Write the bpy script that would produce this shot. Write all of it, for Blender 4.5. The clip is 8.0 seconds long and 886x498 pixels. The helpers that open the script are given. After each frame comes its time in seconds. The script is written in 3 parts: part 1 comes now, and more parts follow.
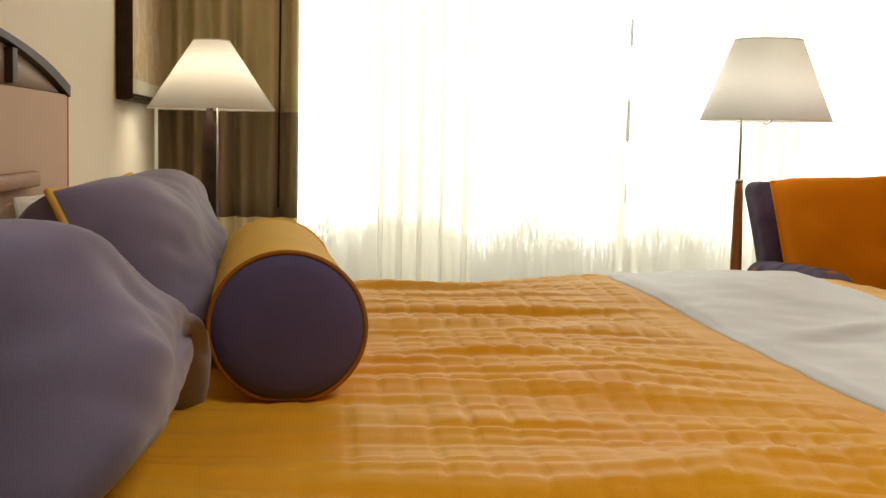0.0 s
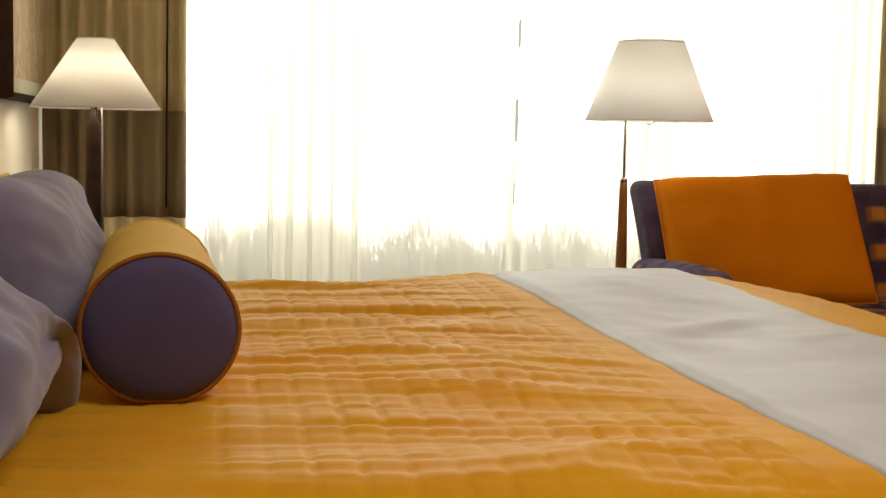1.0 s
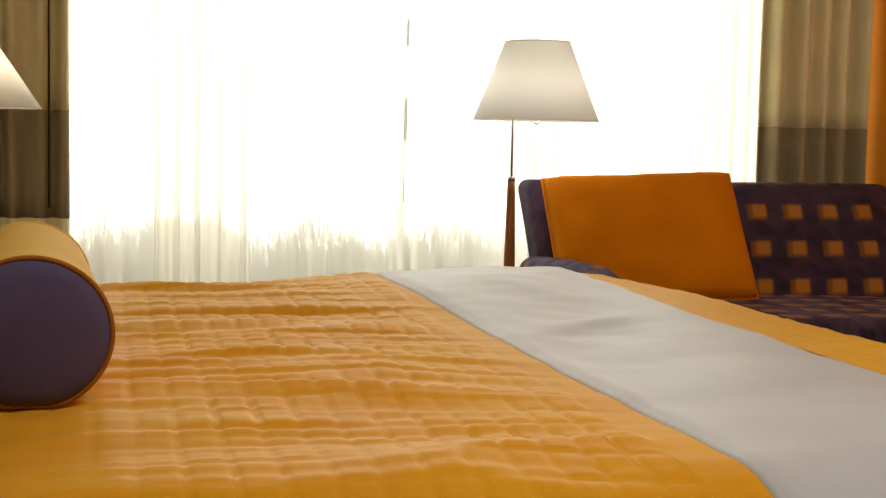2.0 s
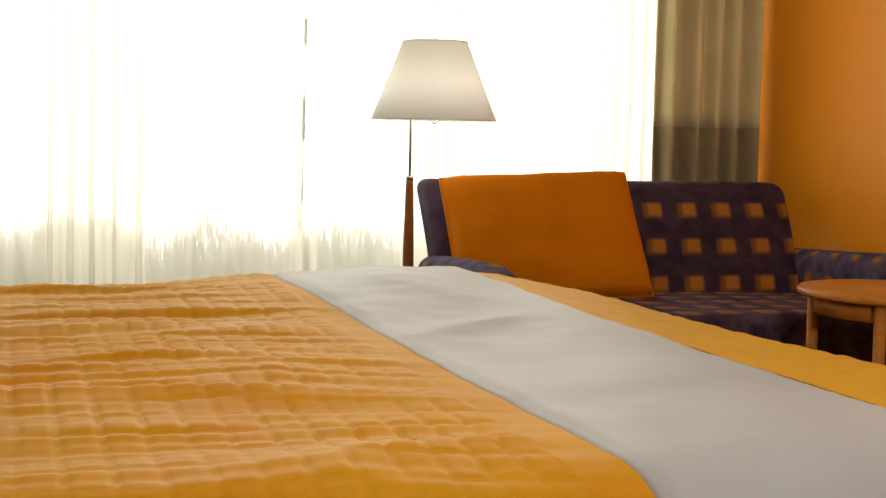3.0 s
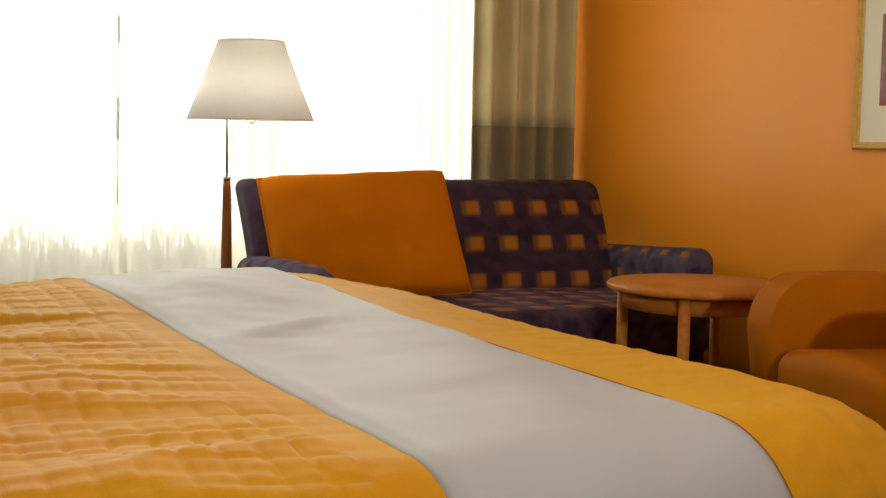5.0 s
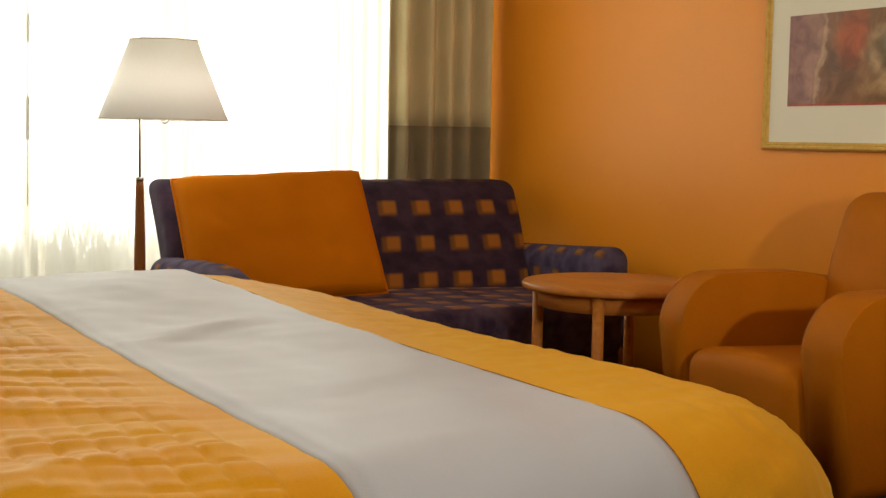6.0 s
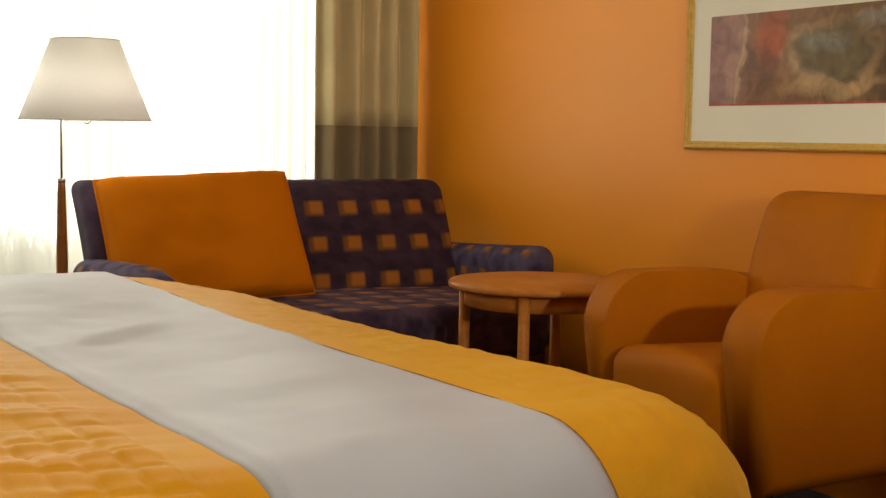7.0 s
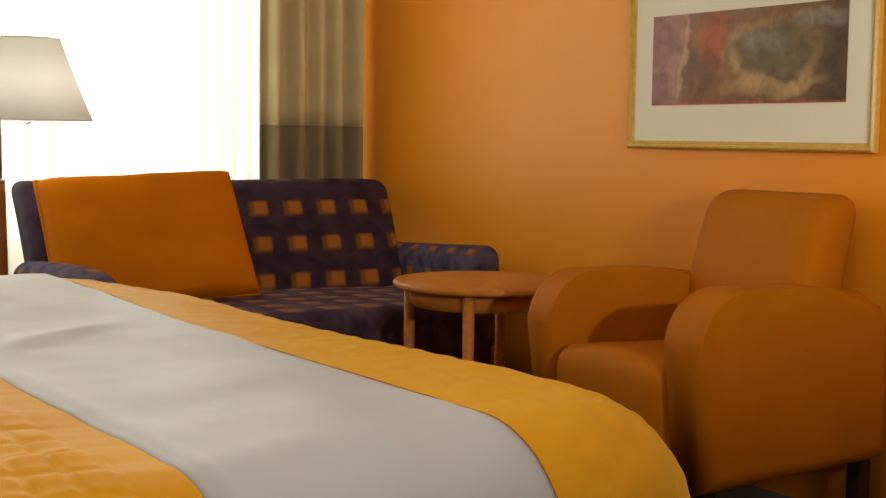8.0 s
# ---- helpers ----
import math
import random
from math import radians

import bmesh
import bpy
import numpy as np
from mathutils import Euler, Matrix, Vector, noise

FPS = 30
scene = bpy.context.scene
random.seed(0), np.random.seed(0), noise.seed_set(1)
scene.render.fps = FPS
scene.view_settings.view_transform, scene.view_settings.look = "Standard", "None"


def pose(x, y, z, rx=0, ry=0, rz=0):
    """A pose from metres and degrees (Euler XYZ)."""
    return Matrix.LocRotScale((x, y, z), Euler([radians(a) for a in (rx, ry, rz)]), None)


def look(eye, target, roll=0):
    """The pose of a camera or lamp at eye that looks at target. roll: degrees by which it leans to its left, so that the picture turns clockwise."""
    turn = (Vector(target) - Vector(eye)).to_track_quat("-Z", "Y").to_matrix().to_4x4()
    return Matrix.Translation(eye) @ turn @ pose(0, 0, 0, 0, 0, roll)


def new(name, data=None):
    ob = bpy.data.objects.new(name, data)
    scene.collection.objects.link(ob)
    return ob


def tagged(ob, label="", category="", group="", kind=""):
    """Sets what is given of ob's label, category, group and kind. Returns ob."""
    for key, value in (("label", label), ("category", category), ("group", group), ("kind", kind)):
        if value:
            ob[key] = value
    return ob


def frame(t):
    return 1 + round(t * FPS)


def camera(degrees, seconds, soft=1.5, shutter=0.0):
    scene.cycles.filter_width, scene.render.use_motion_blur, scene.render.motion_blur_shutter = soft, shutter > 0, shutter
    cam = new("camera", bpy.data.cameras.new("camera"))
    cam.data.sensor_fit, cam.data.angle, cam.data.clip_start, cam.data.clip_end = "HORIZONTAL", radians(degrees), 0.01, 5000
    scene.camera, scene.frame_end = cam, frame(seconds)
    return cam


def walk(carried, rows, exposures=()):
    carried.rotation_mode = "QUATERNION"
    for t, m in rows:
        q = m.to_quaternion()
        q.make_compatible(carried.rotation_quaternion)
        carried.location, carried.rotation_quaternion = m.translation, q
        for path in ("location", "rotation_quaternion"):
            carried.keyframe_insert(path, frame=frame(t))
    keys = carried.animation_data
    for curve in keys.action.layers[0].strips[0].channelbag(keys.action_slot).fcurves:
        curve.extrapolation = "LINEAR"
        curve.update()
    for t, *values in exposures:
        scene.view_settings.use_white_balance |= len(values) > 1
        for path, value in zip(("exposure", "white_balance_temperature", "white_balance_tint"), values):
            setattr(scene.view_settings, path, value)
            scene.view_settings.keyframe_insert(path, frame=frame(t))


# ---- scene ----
cam = camera(37.28, 8.0, soft=1.4)
ROWS = [
    (0, (0.3769, 0.8998, 1.0031), (0.5672, 2.8837, 0.8354), 1.10),
    (0.5, (0.3930, 0.8823, 1.0065), (0.6579, 2.8575, 0.8388), 1.15),
    (1, (0.4115, 0.8723, 1.0095), (0.7519, 2.8359, 0.8417), 1.16),
    (1.5, (0.4255, 0.8653, 1.0121), (0.8435, 2.8139, 0.8444), 1.14),
    (3, (0.4624, 0.8541, 1.0200), (1.0928, 2.7447, 0.8523), 1.18),
    (3.5, (0.4739, 0.8452, 1.0237), (1.1660, 2.7141, 0.8558), 1.12),
    (4, (0.4854, 0.8379, 1.0264), (1.2373, 2.6836, 0.8586), 1.10),
    (4.5, (0.4961, 0.8253, 1.0286), (1.3044, 2.6470, 0.8610), 1.05),
    (5, (0.5057, 0.8197, 1.0297), (1.3694, 2.6158, 0.8624), 1.04),
    (6.5, (0.5248, 0.8066, 1.0395), (1.5433, 2.5196, 0.8714), 0.96),
    (7, (0.5326, 0.8013, 1.0406), (1.5927, 2.4889, 0.8726), 0.89),
    (7.5, (0.5397, 0.7974, 1.0413), (1.6352, 2.4622, 0.8734), 0.84),
    (8, (0.5476, 0.7951, 1.0413), (1.6717, 2.4408, 0.8736), 0.80),
]
walk(cam, [(t, look(eye, target, roll)) for t, eye, target, roll in ROWS])

# ---- world and light ----
scene.view_settings.exposure = 0.3
world = bpy.data.worlds.new("sky")
scene.world = world
world.use_nodes = True
wn = world.node_tree.nodes
sky = wn.new("ShaderNodeTexSky")
sky.sky_type, sky.sun_disc = "NISHITA", False
sky.sun_elevation, sky.sun_rotation = radians(48), radians(180)
sky.dust_density = 3.0
wn["Background"].inputs[1].default_value = 0.15
world.node_tree.links.new(sky.outputs[0], wn["Background"].inputs[0])


def lamp(name, kind, place, target, watts, colour, **more):
    data = bpy.data.lights.new(name, kind)
    data.energy, data.color = watts, colour
    for key, value in more.items():
        if key == "size":
            data.size = value
        elif key == "size_y":
            data.shape, data.size_y = "RECTANGLE", value
        elif key == "radius":
            data.shadow_soft_size = value
        elif key == "cone":
            data.spot_size, data.spot_blend = value, 1.0
        elif key == "angle":
            data.angle = value
    ob = new(name, data)
    ob.matrix_world = look(place, target)
    return ob


lamp("sun", "SUN", (1.5, -4, 8), (1.5, 4, 0), 2.0, (1.0, 0.95, 0.88), angle=radians(6))
# daylight that falls in through the window
lamp("window_daylight", "AREA", (1.85, 6.9, 1.5), (1.85, 4.2, 1.5), 108, (1.0, 0.97, 0.83), size=4.4, size_y=2.5)
# unseen lamp right of the camera, inferred from the armchair's shadow on the wall
lamp("desk_lamp_light", "SPOT", (2.2, 0.78, 1.26), (3.54, 4.1, 1.80), 120, (1.0, 0.91, 0.74), radius=0.05, cone=radians(74))
# fill light added overhead to brighten the bed; no ceiling lamp is known
lamp("overhead_fill_light", "AREA", (1.35, 1.75, 2.5), (1.35, 1.95, 0), 17, (1.0, 0.94, 0.80), size=0.9, size_y=0.9)


# ---- materials ----
def nodes_of(name):
    m = bpy.data.materials.new(name)
    m.use_nodes = True
    return m, m.node_tree.nodes, m.node_tree.links, m.node_tree.nodes["Principled BSDF"]


def cloth(name, colour, rough=0.85, vary=0.12, big=5.0, fine=400.0, bump=0.25, sheen=0.25, second=None, gloss=0.18):
    """Fabric or paint: broad and fine variation of one colour, with a fine relief."""
    m, n, l, b = nodes_of(name)
    co = n.new("ShaderNodeTexCoord")
    wide, thin, ramp = n.new("ShaderNodeTexNoise"), n.new("ShaderNodeTexNoise"), n.new("ShaderNodeMix")
    wide.inputs["Scale"].default_value, wide.inputs["Detail"].default_value = big, 5
    thin.inputs["Scale"].default_value, thin.inputs["Detail"].default_value = fine, 2
    for k in (wide, thin):
        l.new(co.outputs["Object"], k.inputs["Vector"])
    ramp.data_type = "RGBA"
    dark = second or tuple(c * (1 - vary * 2) for c in colour)
    ramp.inputs[6].default_value, ramp.inputs[7].default_value = (*dark, 1), (*tuple(min(1, c * (1 + vary)) for c in colour), 1)
    add = n.new("ShaderNodeMath")
    add.operation = "MULTIPLY_ADD"
    l.new(thin.outputs[0], add.inputs[0])
    add.inputs[1].default_value = 0.35
    l.new(wide.outputs[0], add.inputs[2])
    sub = n.new("ShaderNodeMath")
    sub.operation, sub.use_clamp = "SUBTRACT", True
    l.new(add.outputs[0], sub.inputs[0])
    sub.inputs[1].default_value = 0.17
    l.new(sub.outputs[0], ramp.inputs[0])
    l.new(ramp.outputs[2], b.inputs["Base Color"])
    b.inputs["Roughness"].default_value = rough
    b.inputs["Sheen Weight"].default_value, b.inputs["Specular IOR Level"].default_value = sheen, gloss
    b.inputs["Specular Tint"].default_value = (*tuple(0.25 + 0.75 * (c / max(colour)) ** 0.6 for c in colour), 1)
    bp = n.new("ShaderNodeBump")
    bp.inputs["Strength"].default_value, bp.inputs["Distance"].default_value = bump, 0.002
    l.new(thin.outputs[0], bp.inputs["Height"])
    l.new(bp.outputs[0], b.inputs["Normal"])
    return m


def wood(name, light, dark, rough=0.4, scale=(3, 3, 40)):
    m, n, l, b = nodes_of(name)
    co, mp, tex, ramp = n.new("ShaderNodeTexCoord"), n.new("ShaderNodeMapping"), n.new("ShaderNodeTexNoise"), n.new("ShaderNodeValToRGB")
    mp.inputs["Scale"].default_value = scale
    tex.inputs["Scale"].default_value, tex.inputs["Detail"].default_value, tex.inputs["Distortion"].default_value = 3.0, 6, 0.6
    ramp.color_ramp.elements[0].position, ramp.color_ramp.elements[1].position = 0.3, 0.7
    ramp.color_ramp.elements[0].color, ramp.color_ramp.elements[1].color = (*dark, 1), (*light, 1)
    l.new(co.outputs["Object"], mp.inputs[0])
    l.new(mp.outputs[0], tex.inputs["Vector"])
    l.new(tex.outputs[0], ramp.inputs[0])
    l.new(ramp.outputs[0], b.inputs["Base Color"])
    b.inputs["Roughness"].default_value, b.inputs["Specular IOR Level"].default_value = rough, 0.15
    bp = n.new("ShaderNodeBump")
    bp.inputs["Strength"].default_value, bp.inputs["Distance"].default_value = 0.15, 0.002
    l.new(tex.outputs[0], bp.inputs["Height"])
    l.new(bp.outputs[0], b.inputs["Normal"])
    return m


def plain(name, colour, rough=0.5, metal=0.0):
    m, n, l, b = nodes_of(name)
    tex, ramp = n.new("ShaderNodeTexNoise"), n.new("ShaderNodeMapRange")
    tex.inputs["Scale"].default_value = 30
    ramp.inputs["To Min"].default_value, ramp.inputs["To Max"].default_value = rough * 0.8, min(1, rough * 1.2)
    l.new(tex.outputs[0], ramp.inputs[0])
    l.new(ramp.outputs[0], b.inputs["Roughness"])
    b.inputs["Base Color"].default_value, b.inputs["Metallic"].default_value = (*colour, 1), metal
    return m


def thin_cloth(name, colour, through_light, open_weave, fine=300.0):
    """A translucent fabric: diffuse and translucent, with an open weave that lets part of the view through."""
    m, n, l, b = nodes_of(name)
    out = n["Material Output"]
    dif, tra, clear = n.new("ShaderNodeBsdfDiffuse"), n.new("ShaderNodeBsdfTranslucent"), n.new("ShaderNodeBsdfTransparent")
    tex, co, mp = n.new("ShaderNodeTexNoise"), n.new("ShaderNodeTexCoord"), n.new("ShaderNodeMapping")
    mp.inputs["Scale"].default_value = (1, 1, 0.05)
    tex.inputs["Scale"].default_value, tex.inputs["Detail"].default_value = fine, 3
    l.new(co.outputs["Object"], mp.inputs[0])
    l.new(mp.outputs[0], tex.inputs["Vector"])
    mix = n.new("ShaderNodeMix")
    mix.data_type = "RGBA"
    mix.inputs[6].default_value, mix.inputs[7].default_value = (*tuple(c * 0.92 for c in colour), 1), (*colour, 1)
    l.new(tex.outputs[0], mix.inputs[0])
    a, c = n.new("ShaderNodeMixShader"), n.new("ShaderNodeMixShader")
    a.inputs[0].default_value, c.inputs[0].default_value = through_light, open_weave
    for k in (dif, tra):
        l.new(mix.outputs[2], k.inputs[0])
    l.new(dif.outputs[0], a.inputs[1])
    l.new(tra.outputs[0], a.inputs[2])
    l.new(a.outputs[0], c.inputs[1])
    l.new(clear.outputs[0], c.inputs[2])
    l.new(c.outputs[0], out.inputs["Surface"])
    return m


def patterned(name, ground, square, accent, pitch, ax, ay, phase=(0.0, 0.0), clear_below=None, square_at=(0.10, 0.72, 0.10, 0.68), accent_at=(0.10, 0.46, 0.40, 0.68), shear=0.0):
    """Woven upholstery: rows of small two-tone squares on a dark ground."""
    m, n, l, b = nodes_of(name)
    co, sep = n.new("ShaderNodeTexCoord"), n.new("ShaderNodeSeparateXYZ")
    l.new(co.outputs["Object"], sep.inputs[0])

    def op(kind, x, y=None):
        k = n.new("ShaderNodeMath")
        k.operation = kind
        for i, v in enumerate((x, y)):
            if v is None:
                continue
            if isinstance(v, float):
                k.inputs[i].default_value = v
            else:
                l.new(v, k.inputs[i])
        return k.outputs[0]

    both = op("ADD", sep.outputs[0], sep.outputs[2])
    sheared = op("SUBTRACT", sep.outputs[0], op("MULTIPLY", sep.outputs[2], shear))

    def inside(axis, step, low, high, shift):
        f = op("FRACT", op("ADD", op("DIVIDE", both if axis == 3 else (sheared if axis == 4 else sep.outputs[axis]), step), shift))
        up, down = op("MULTIPLY", op("SUBTRACT", f, low), 11.0), op("MULTIPLY", op("SUBTRACT", high, f), 11.0)
        for k in (up, down):
            k.node.use_clamp = True
        return op("MULTIPLY", up, down)

    big = op("MULTIPLY", inside(ax, pitch[0], *square_at[:2], phase[0]), inside(ay, pitch[1], *square_at[2:], phase[1]))
    small = op("MULTIPLY", inside(ax, pitch[0], *accent_at[:2], phase[0]), inside(ay, pitch[1], *accent_at[2:], phase[1]))
    if clear_below is not None:
        keep = op("GREATER_THAN", sep.outputs[0], clear_below)
        big, small = op("MULTIPLY", big, keep), op("MULTIPLY", small, keep)
    tex = n.new("ShaderNodeTexNoise")
    tex.inputs["Scale"].default_value, tex.inputs["Detail"].default_value = 14.0, 6
    l.new(co.outputs["Object"], tex.inputs["Vector"])
    g = n.new("ShaderNodeMix")
    g.data_type = "RGBA"
    g.inputs[6].default_value, g.inputs[7].default_value = (*ground[0], 1), (*ground[1], 1)
    ct = n.new("ShaderNodeMapRange")
    ct.inputs["From Min"].default_value, ct.inputs["From Max"].default_value = 0.38, 0.62
    l.new(tex.outputs[0], ct.inputs[0])
    l.new(ct.outputs[0], g.inputs[0])
    last = g.outputs[2]
    for mask, colour in ((big, square), (small, accent)):
        k = n.new("ShaderNodeMix")
        k.data_type = "RGBA"
        l.new(mask, k.inputs[0])
        l.new(last, k.inputs[6])
        k.inputs[7].default_value = (*colour, 1)
        last = k.outputs[2]
    l.new(last, b.inputs["Base Color"])
    b.inputs["Roughness"].default_value, b.inputs["Specular IOR Level"].default_value = 0.9, 0.15
    weave, bp = n.new("ShaderNodeTexNoise"), n.new("ShaderNodeBump")
    weave.inputs["Scale"].default_value = 350
    l.new(co.outputs["Object"], weave.inputs["Vector"])
    bp.inputs["Strength"].default_value, bp.inputs["Distance"].default_value = 0.35, 0.002
    l.new(weave.outputs[0], bp.inputs["Height"])
    l.new(bp.outputs[0], b.inputs["Normal"])
    return m


def painted(name, stops, scale, stretch, seed=0.0):
    """An abstract print: bands and clouds of a few colours."""
    m, n, l, b = nodes_of(name)
    co, mp, tex, ramp = n.new("ShaderNodeTexCoord"), n.new("ShaderNodeMapping"), n.new("ShaderNodeTexNoise"), n.new("ShaderNodeValToRGB")
    mp.inputs["Scale"].default_value, mp.inputs["Location"].default_value = stretch, (seed, seed, seed)
    tex.inputs["Scale"].default_value, tex.inputs["Detail"].default_value, tex.inputs["Distortion"].default_value = scale, 5, 1.2
    l.new(co.outputs["Object"], mp.inputs[0])
    l.new(mp.outputs[0], tex.inputs["Vector"])
    l.new(tex.outputs[0], ramp.inputs[0])
    e = ramp.color_ramp.elements
    while len(e) < len(stops):
        e.new(0.5)
    for k, (p, c) in zip(e, stops):
        k.position, k.color = p, (*c, 1)
    l.new(ramp.outputs[0], b.inputs["Base Color"])
    b.inputs["Roughness"].default_value = 0.45
    b.inputs["Coat Weight"].default_value, b.inputs["Coat Roughness"].default_value = 0.25, 0.08
    return m


def print_art(name):
    """An abstract print: mauve at one end, a red patch, a pale arc round a grey-olive cloud, sand below."""
    m, n, l, b = nodes_of(name)
    co, sep, warp, fine = n.new("ShaderNodeTexCoord"), n.new("ShaderNodeSeparateXYZ"), n.new("ShaderNodeTexNoise"), n.new("ShaderNodeTexNoise")
    warp.inputs["Scale"].default_value, warp.inputs["Detail"].default_value = 6.0, 6
    fine.inputs["Scale"].default_value, fine.inputs["Detail"].default_value, fine.inputs["Distortion"].default_value = 16.0, 8, 1.0
    for k in (sep, warp, fine):
        l.new(co.outputs["Object"], k.inputs[0])
    tint = n.new("ShaderNodeSeparateColor")
    l.new(warp.outputs["Color"], tint.inputs[0])

    def op(kind, *values, clamp=False):
        k = n.new("ShaderNodeMath")
        k.operation, k.use_clamp = kind, clamp
        for i, v in enumerate(values):
            if isinstance(v, (int, float)):
                k.inputs[i].default_value = v
            else:
                l.new(v, k.inputs[i])
        return k.outputs[0]

    def wobble(v, channel, gain):
        return op("ADD", v, op("MULTIPLY", op("SUBTRACT", tint.outputs[channel], 0.5), gain))
    u0 = op("DIVIDE", op("SUBTRACT", 0.388, sep.outputs[1]), 0.776)
    v0 = op("DIVIDE", op("SUBTRACT", sep.outputs[2], 0.14), 0.285)
    u, v = wobble(u0, 0, 0.22), wobble(v0, 1, 0.55)

    def spot(cu, cv, ru, rv, soft=1.0):
        du, dv = op("DIVIDE", op("SUBTRACT", u, cu), ru), op("DIVIDE", op("SUBTRACT", v, cv), rv)
        return op("MULTIPLY", op("SUBTRACT", 1.0, op("ADD", op("MULTIPLY", du, du), op("MULTIPLY", dv, dv))), soft, clamp=True)
    ramp = n.new("ShaderNodeValToRGB")
    l.new(u, ramp.inputs[0])
    stops = [(0.04, (0.24, 0.115, 0.10)), (0.16, (0.30, 0.165, 0.13)), (0.22, (0.20, 0.095, 0.05)), (0.5, (0.20, 0.105, 0.045)), (0.8, (0.155, 0.085, 0.036)), (0.97, (0.085, 0.052, 0.028))]
    e = ramp.color_ramp.elements
    while len(e) < len(stops):
        e.new(0.5)
    for k, (p, c) in zip(e, stops):
        k.position, k.color = p, (*c, 1)
    last = ramp.outputs[0]

    def lay(mask, colour):
        nonlocal last
        k = n.new("ShaderNodeMix")
        k.data_type = "RGBA"
        l.new(mask, k.inputs[0])
        l.new(last, k.inputs[6])
        k.inputs[7].default_value = (*colour, 1)
        last = k.outputs[2]
    # reflection in the picture glass, painted as a thin pale upright streak
    lay(spot(0.19, 0.55, 0.016, 1.2, 0.8), (0.42, 0.28, 0.17))
    lay(spot(0.33, 0.72, 0.10, 0.42, 0.9), (0.36, 0.085, 0.028))
    lay(spot(0.64, 0.52, 0.28, 0.44, 2.2), (0.36, 0.225, 0.11))
    lay(spot(0.67, 0.58, 0.25, 0.36, 2.0), (0.135, 0.095, 0.045))
    lay(spot(0.62, 0.70, 0.15, 0.14, 0.9), (0.21, 0.185, 0.135))
    lay(spot(0.66, 0.20, 0.30, 0.12, 0.9), (0.40, 0.25, 0.11))
    lay(spot(0.88, 0.86, 0.14, 0.10, 0.8), (0.24, 0.20, 0.16))
    lay(op("MULTIPLY", op("SUBTRACT", 0.03, v0), 60.0, clamp=True), (0.42, 0.07, 0.04))
    mix = n.new("ShaderNodeMix")
    mix.data_type, mix.blend_type = "RGBA", "OVERLAY"
    mix.inputs[0].default_value = 0.75
    l.new(last, mix.inputs[6])
    grain = n.new("ShaderNodeMapRange")
    grain.inputs["From Min"].default_value, grain.inputs["From Max"].default_value = 0.3, 0.7
    grain.inputs["To Min"].default_value, grain.inputs["To Max"].default_value = 0.28, 0.78
    l.new(fine.outputs[0], grain.inputs[0])
    l.new(grain.outputs[0], mix.inputs[7])
    l.new(mix.outputs[2], b.inputs["Base Color"])
    b.inputs["Roughness"].default_value, b.inputs["Specular IOR Level"].default_value = 0.5, 0.15
    b.inputs["Coat Weight"].default_value, b.inputs["Coat Roughness"].default_value = 0.12, 0.04
    return m


M_CREAM = cloth("cream_wall_paint", (0.88, 0.83, 0.69), 0.7, 0.04, 1.5, 120, 0.15, 0.0)
M_ORANGE_WALL = cloth("orange_wall_paint", (0.77, 0.262, 0.011), 0.42, 0.05, 1.2, 160, 0.12, 0.0, gloss=0.62)
M_CEILING = cloth("ceiling_paint", (0.8, 0.78, 0.72), 0.8, 0.03, 2, 90, 0.1, 0.0)
M_CARPET = cloth("navy_carpet", (0.020, 0.022, 0.045), 0.95, 0.3, 6, 260, 0.6, 0.2)
# gold and deep orange, mixed by noise, imitate lit and shaded folds
M_COVER = cloth("orange_quilt_cotton", (0.76, 0.425, 0.026), 0.48, 0.04, 3.2, 330, 0.12, 0.42, second=(0.66, 0.225, 0.004), gloss=0.07)
M_COVER.node_tree.nodes["Principled BSDF"].inputs["Sheen Tint"].default_value = (1.0, 0.76, 0.18, 1)
M_RUNNER = cloth("pale_grey_satin", (0.545, 0.555, 0.60), 0.45, 0.06, 3.0, 420, 0.12, 0.03)
M_LAVENDER = cloth("lavender_velvet", (0.215, 0.195, 0.315), 0.8, 0.25, 5.0, 500, 0.08, 0.3)
M_PURPLE = cloth("deep_purple_cotton", (0.105, 0.084, 0.180), 0.8, 0.15, 6.0, 500, 0.12, 0.1)
M_GOLD = cloth("golden_yellow_cotton", (0.78, 0.50, 0.11), 0.7, 0.08, 4.0, 300, 0.15, 0.0, gloss=0.05)
M_PIPING = cloth("rust_piping", (0.34, 0.125, 0.018), 0.7, 0.1, 8.0, 300, 0.2, 0.0)
M_WHITE = cloth("white_linen", (0.80, 0.76, 0.70), 0.8, 0.04, 4.0, 300, 0.2, 0.2)
M_CUSHION = cloth("burnt_orange_velour", (0.57, 0.170, 0.003), 0.8, 0.08, 3.0, 260, 0.2, 0.0, gloss=0.06)
M_CHAIR = cloth("tan_orange_leather", (0.43, 0.130, 0.004), 0.6, 0.10, 5.0, 180, 0.25, 0.0, gloss=0.12)
# one sofa fabric; seat and arm grounds are lightened for the light on them
M_SOFA = patterned("purple_squares_upholstery", ((0.026, 0.014, 0.028), (0.046, 0.026, 0.045)), (0.15, 0.060, 0.016), (0.30, 0.112, 0.018), (0.147, 0.128), 4, 2, (0.06, 0.452), -0.60, (0.17, 0.79, 0.17, 0.67), (0.32, 0.79, 0.24, 0.67), 0.36)
M_SEAT = patterned("purple_squares_lit_seat", ((0.036, 0.021, 0.046), (0.085, 0.054, 0.085)), (0.22, 0.095, 0.05), (0.26, 0.13, 0.07), (0.143, 0.128), 0, 1)
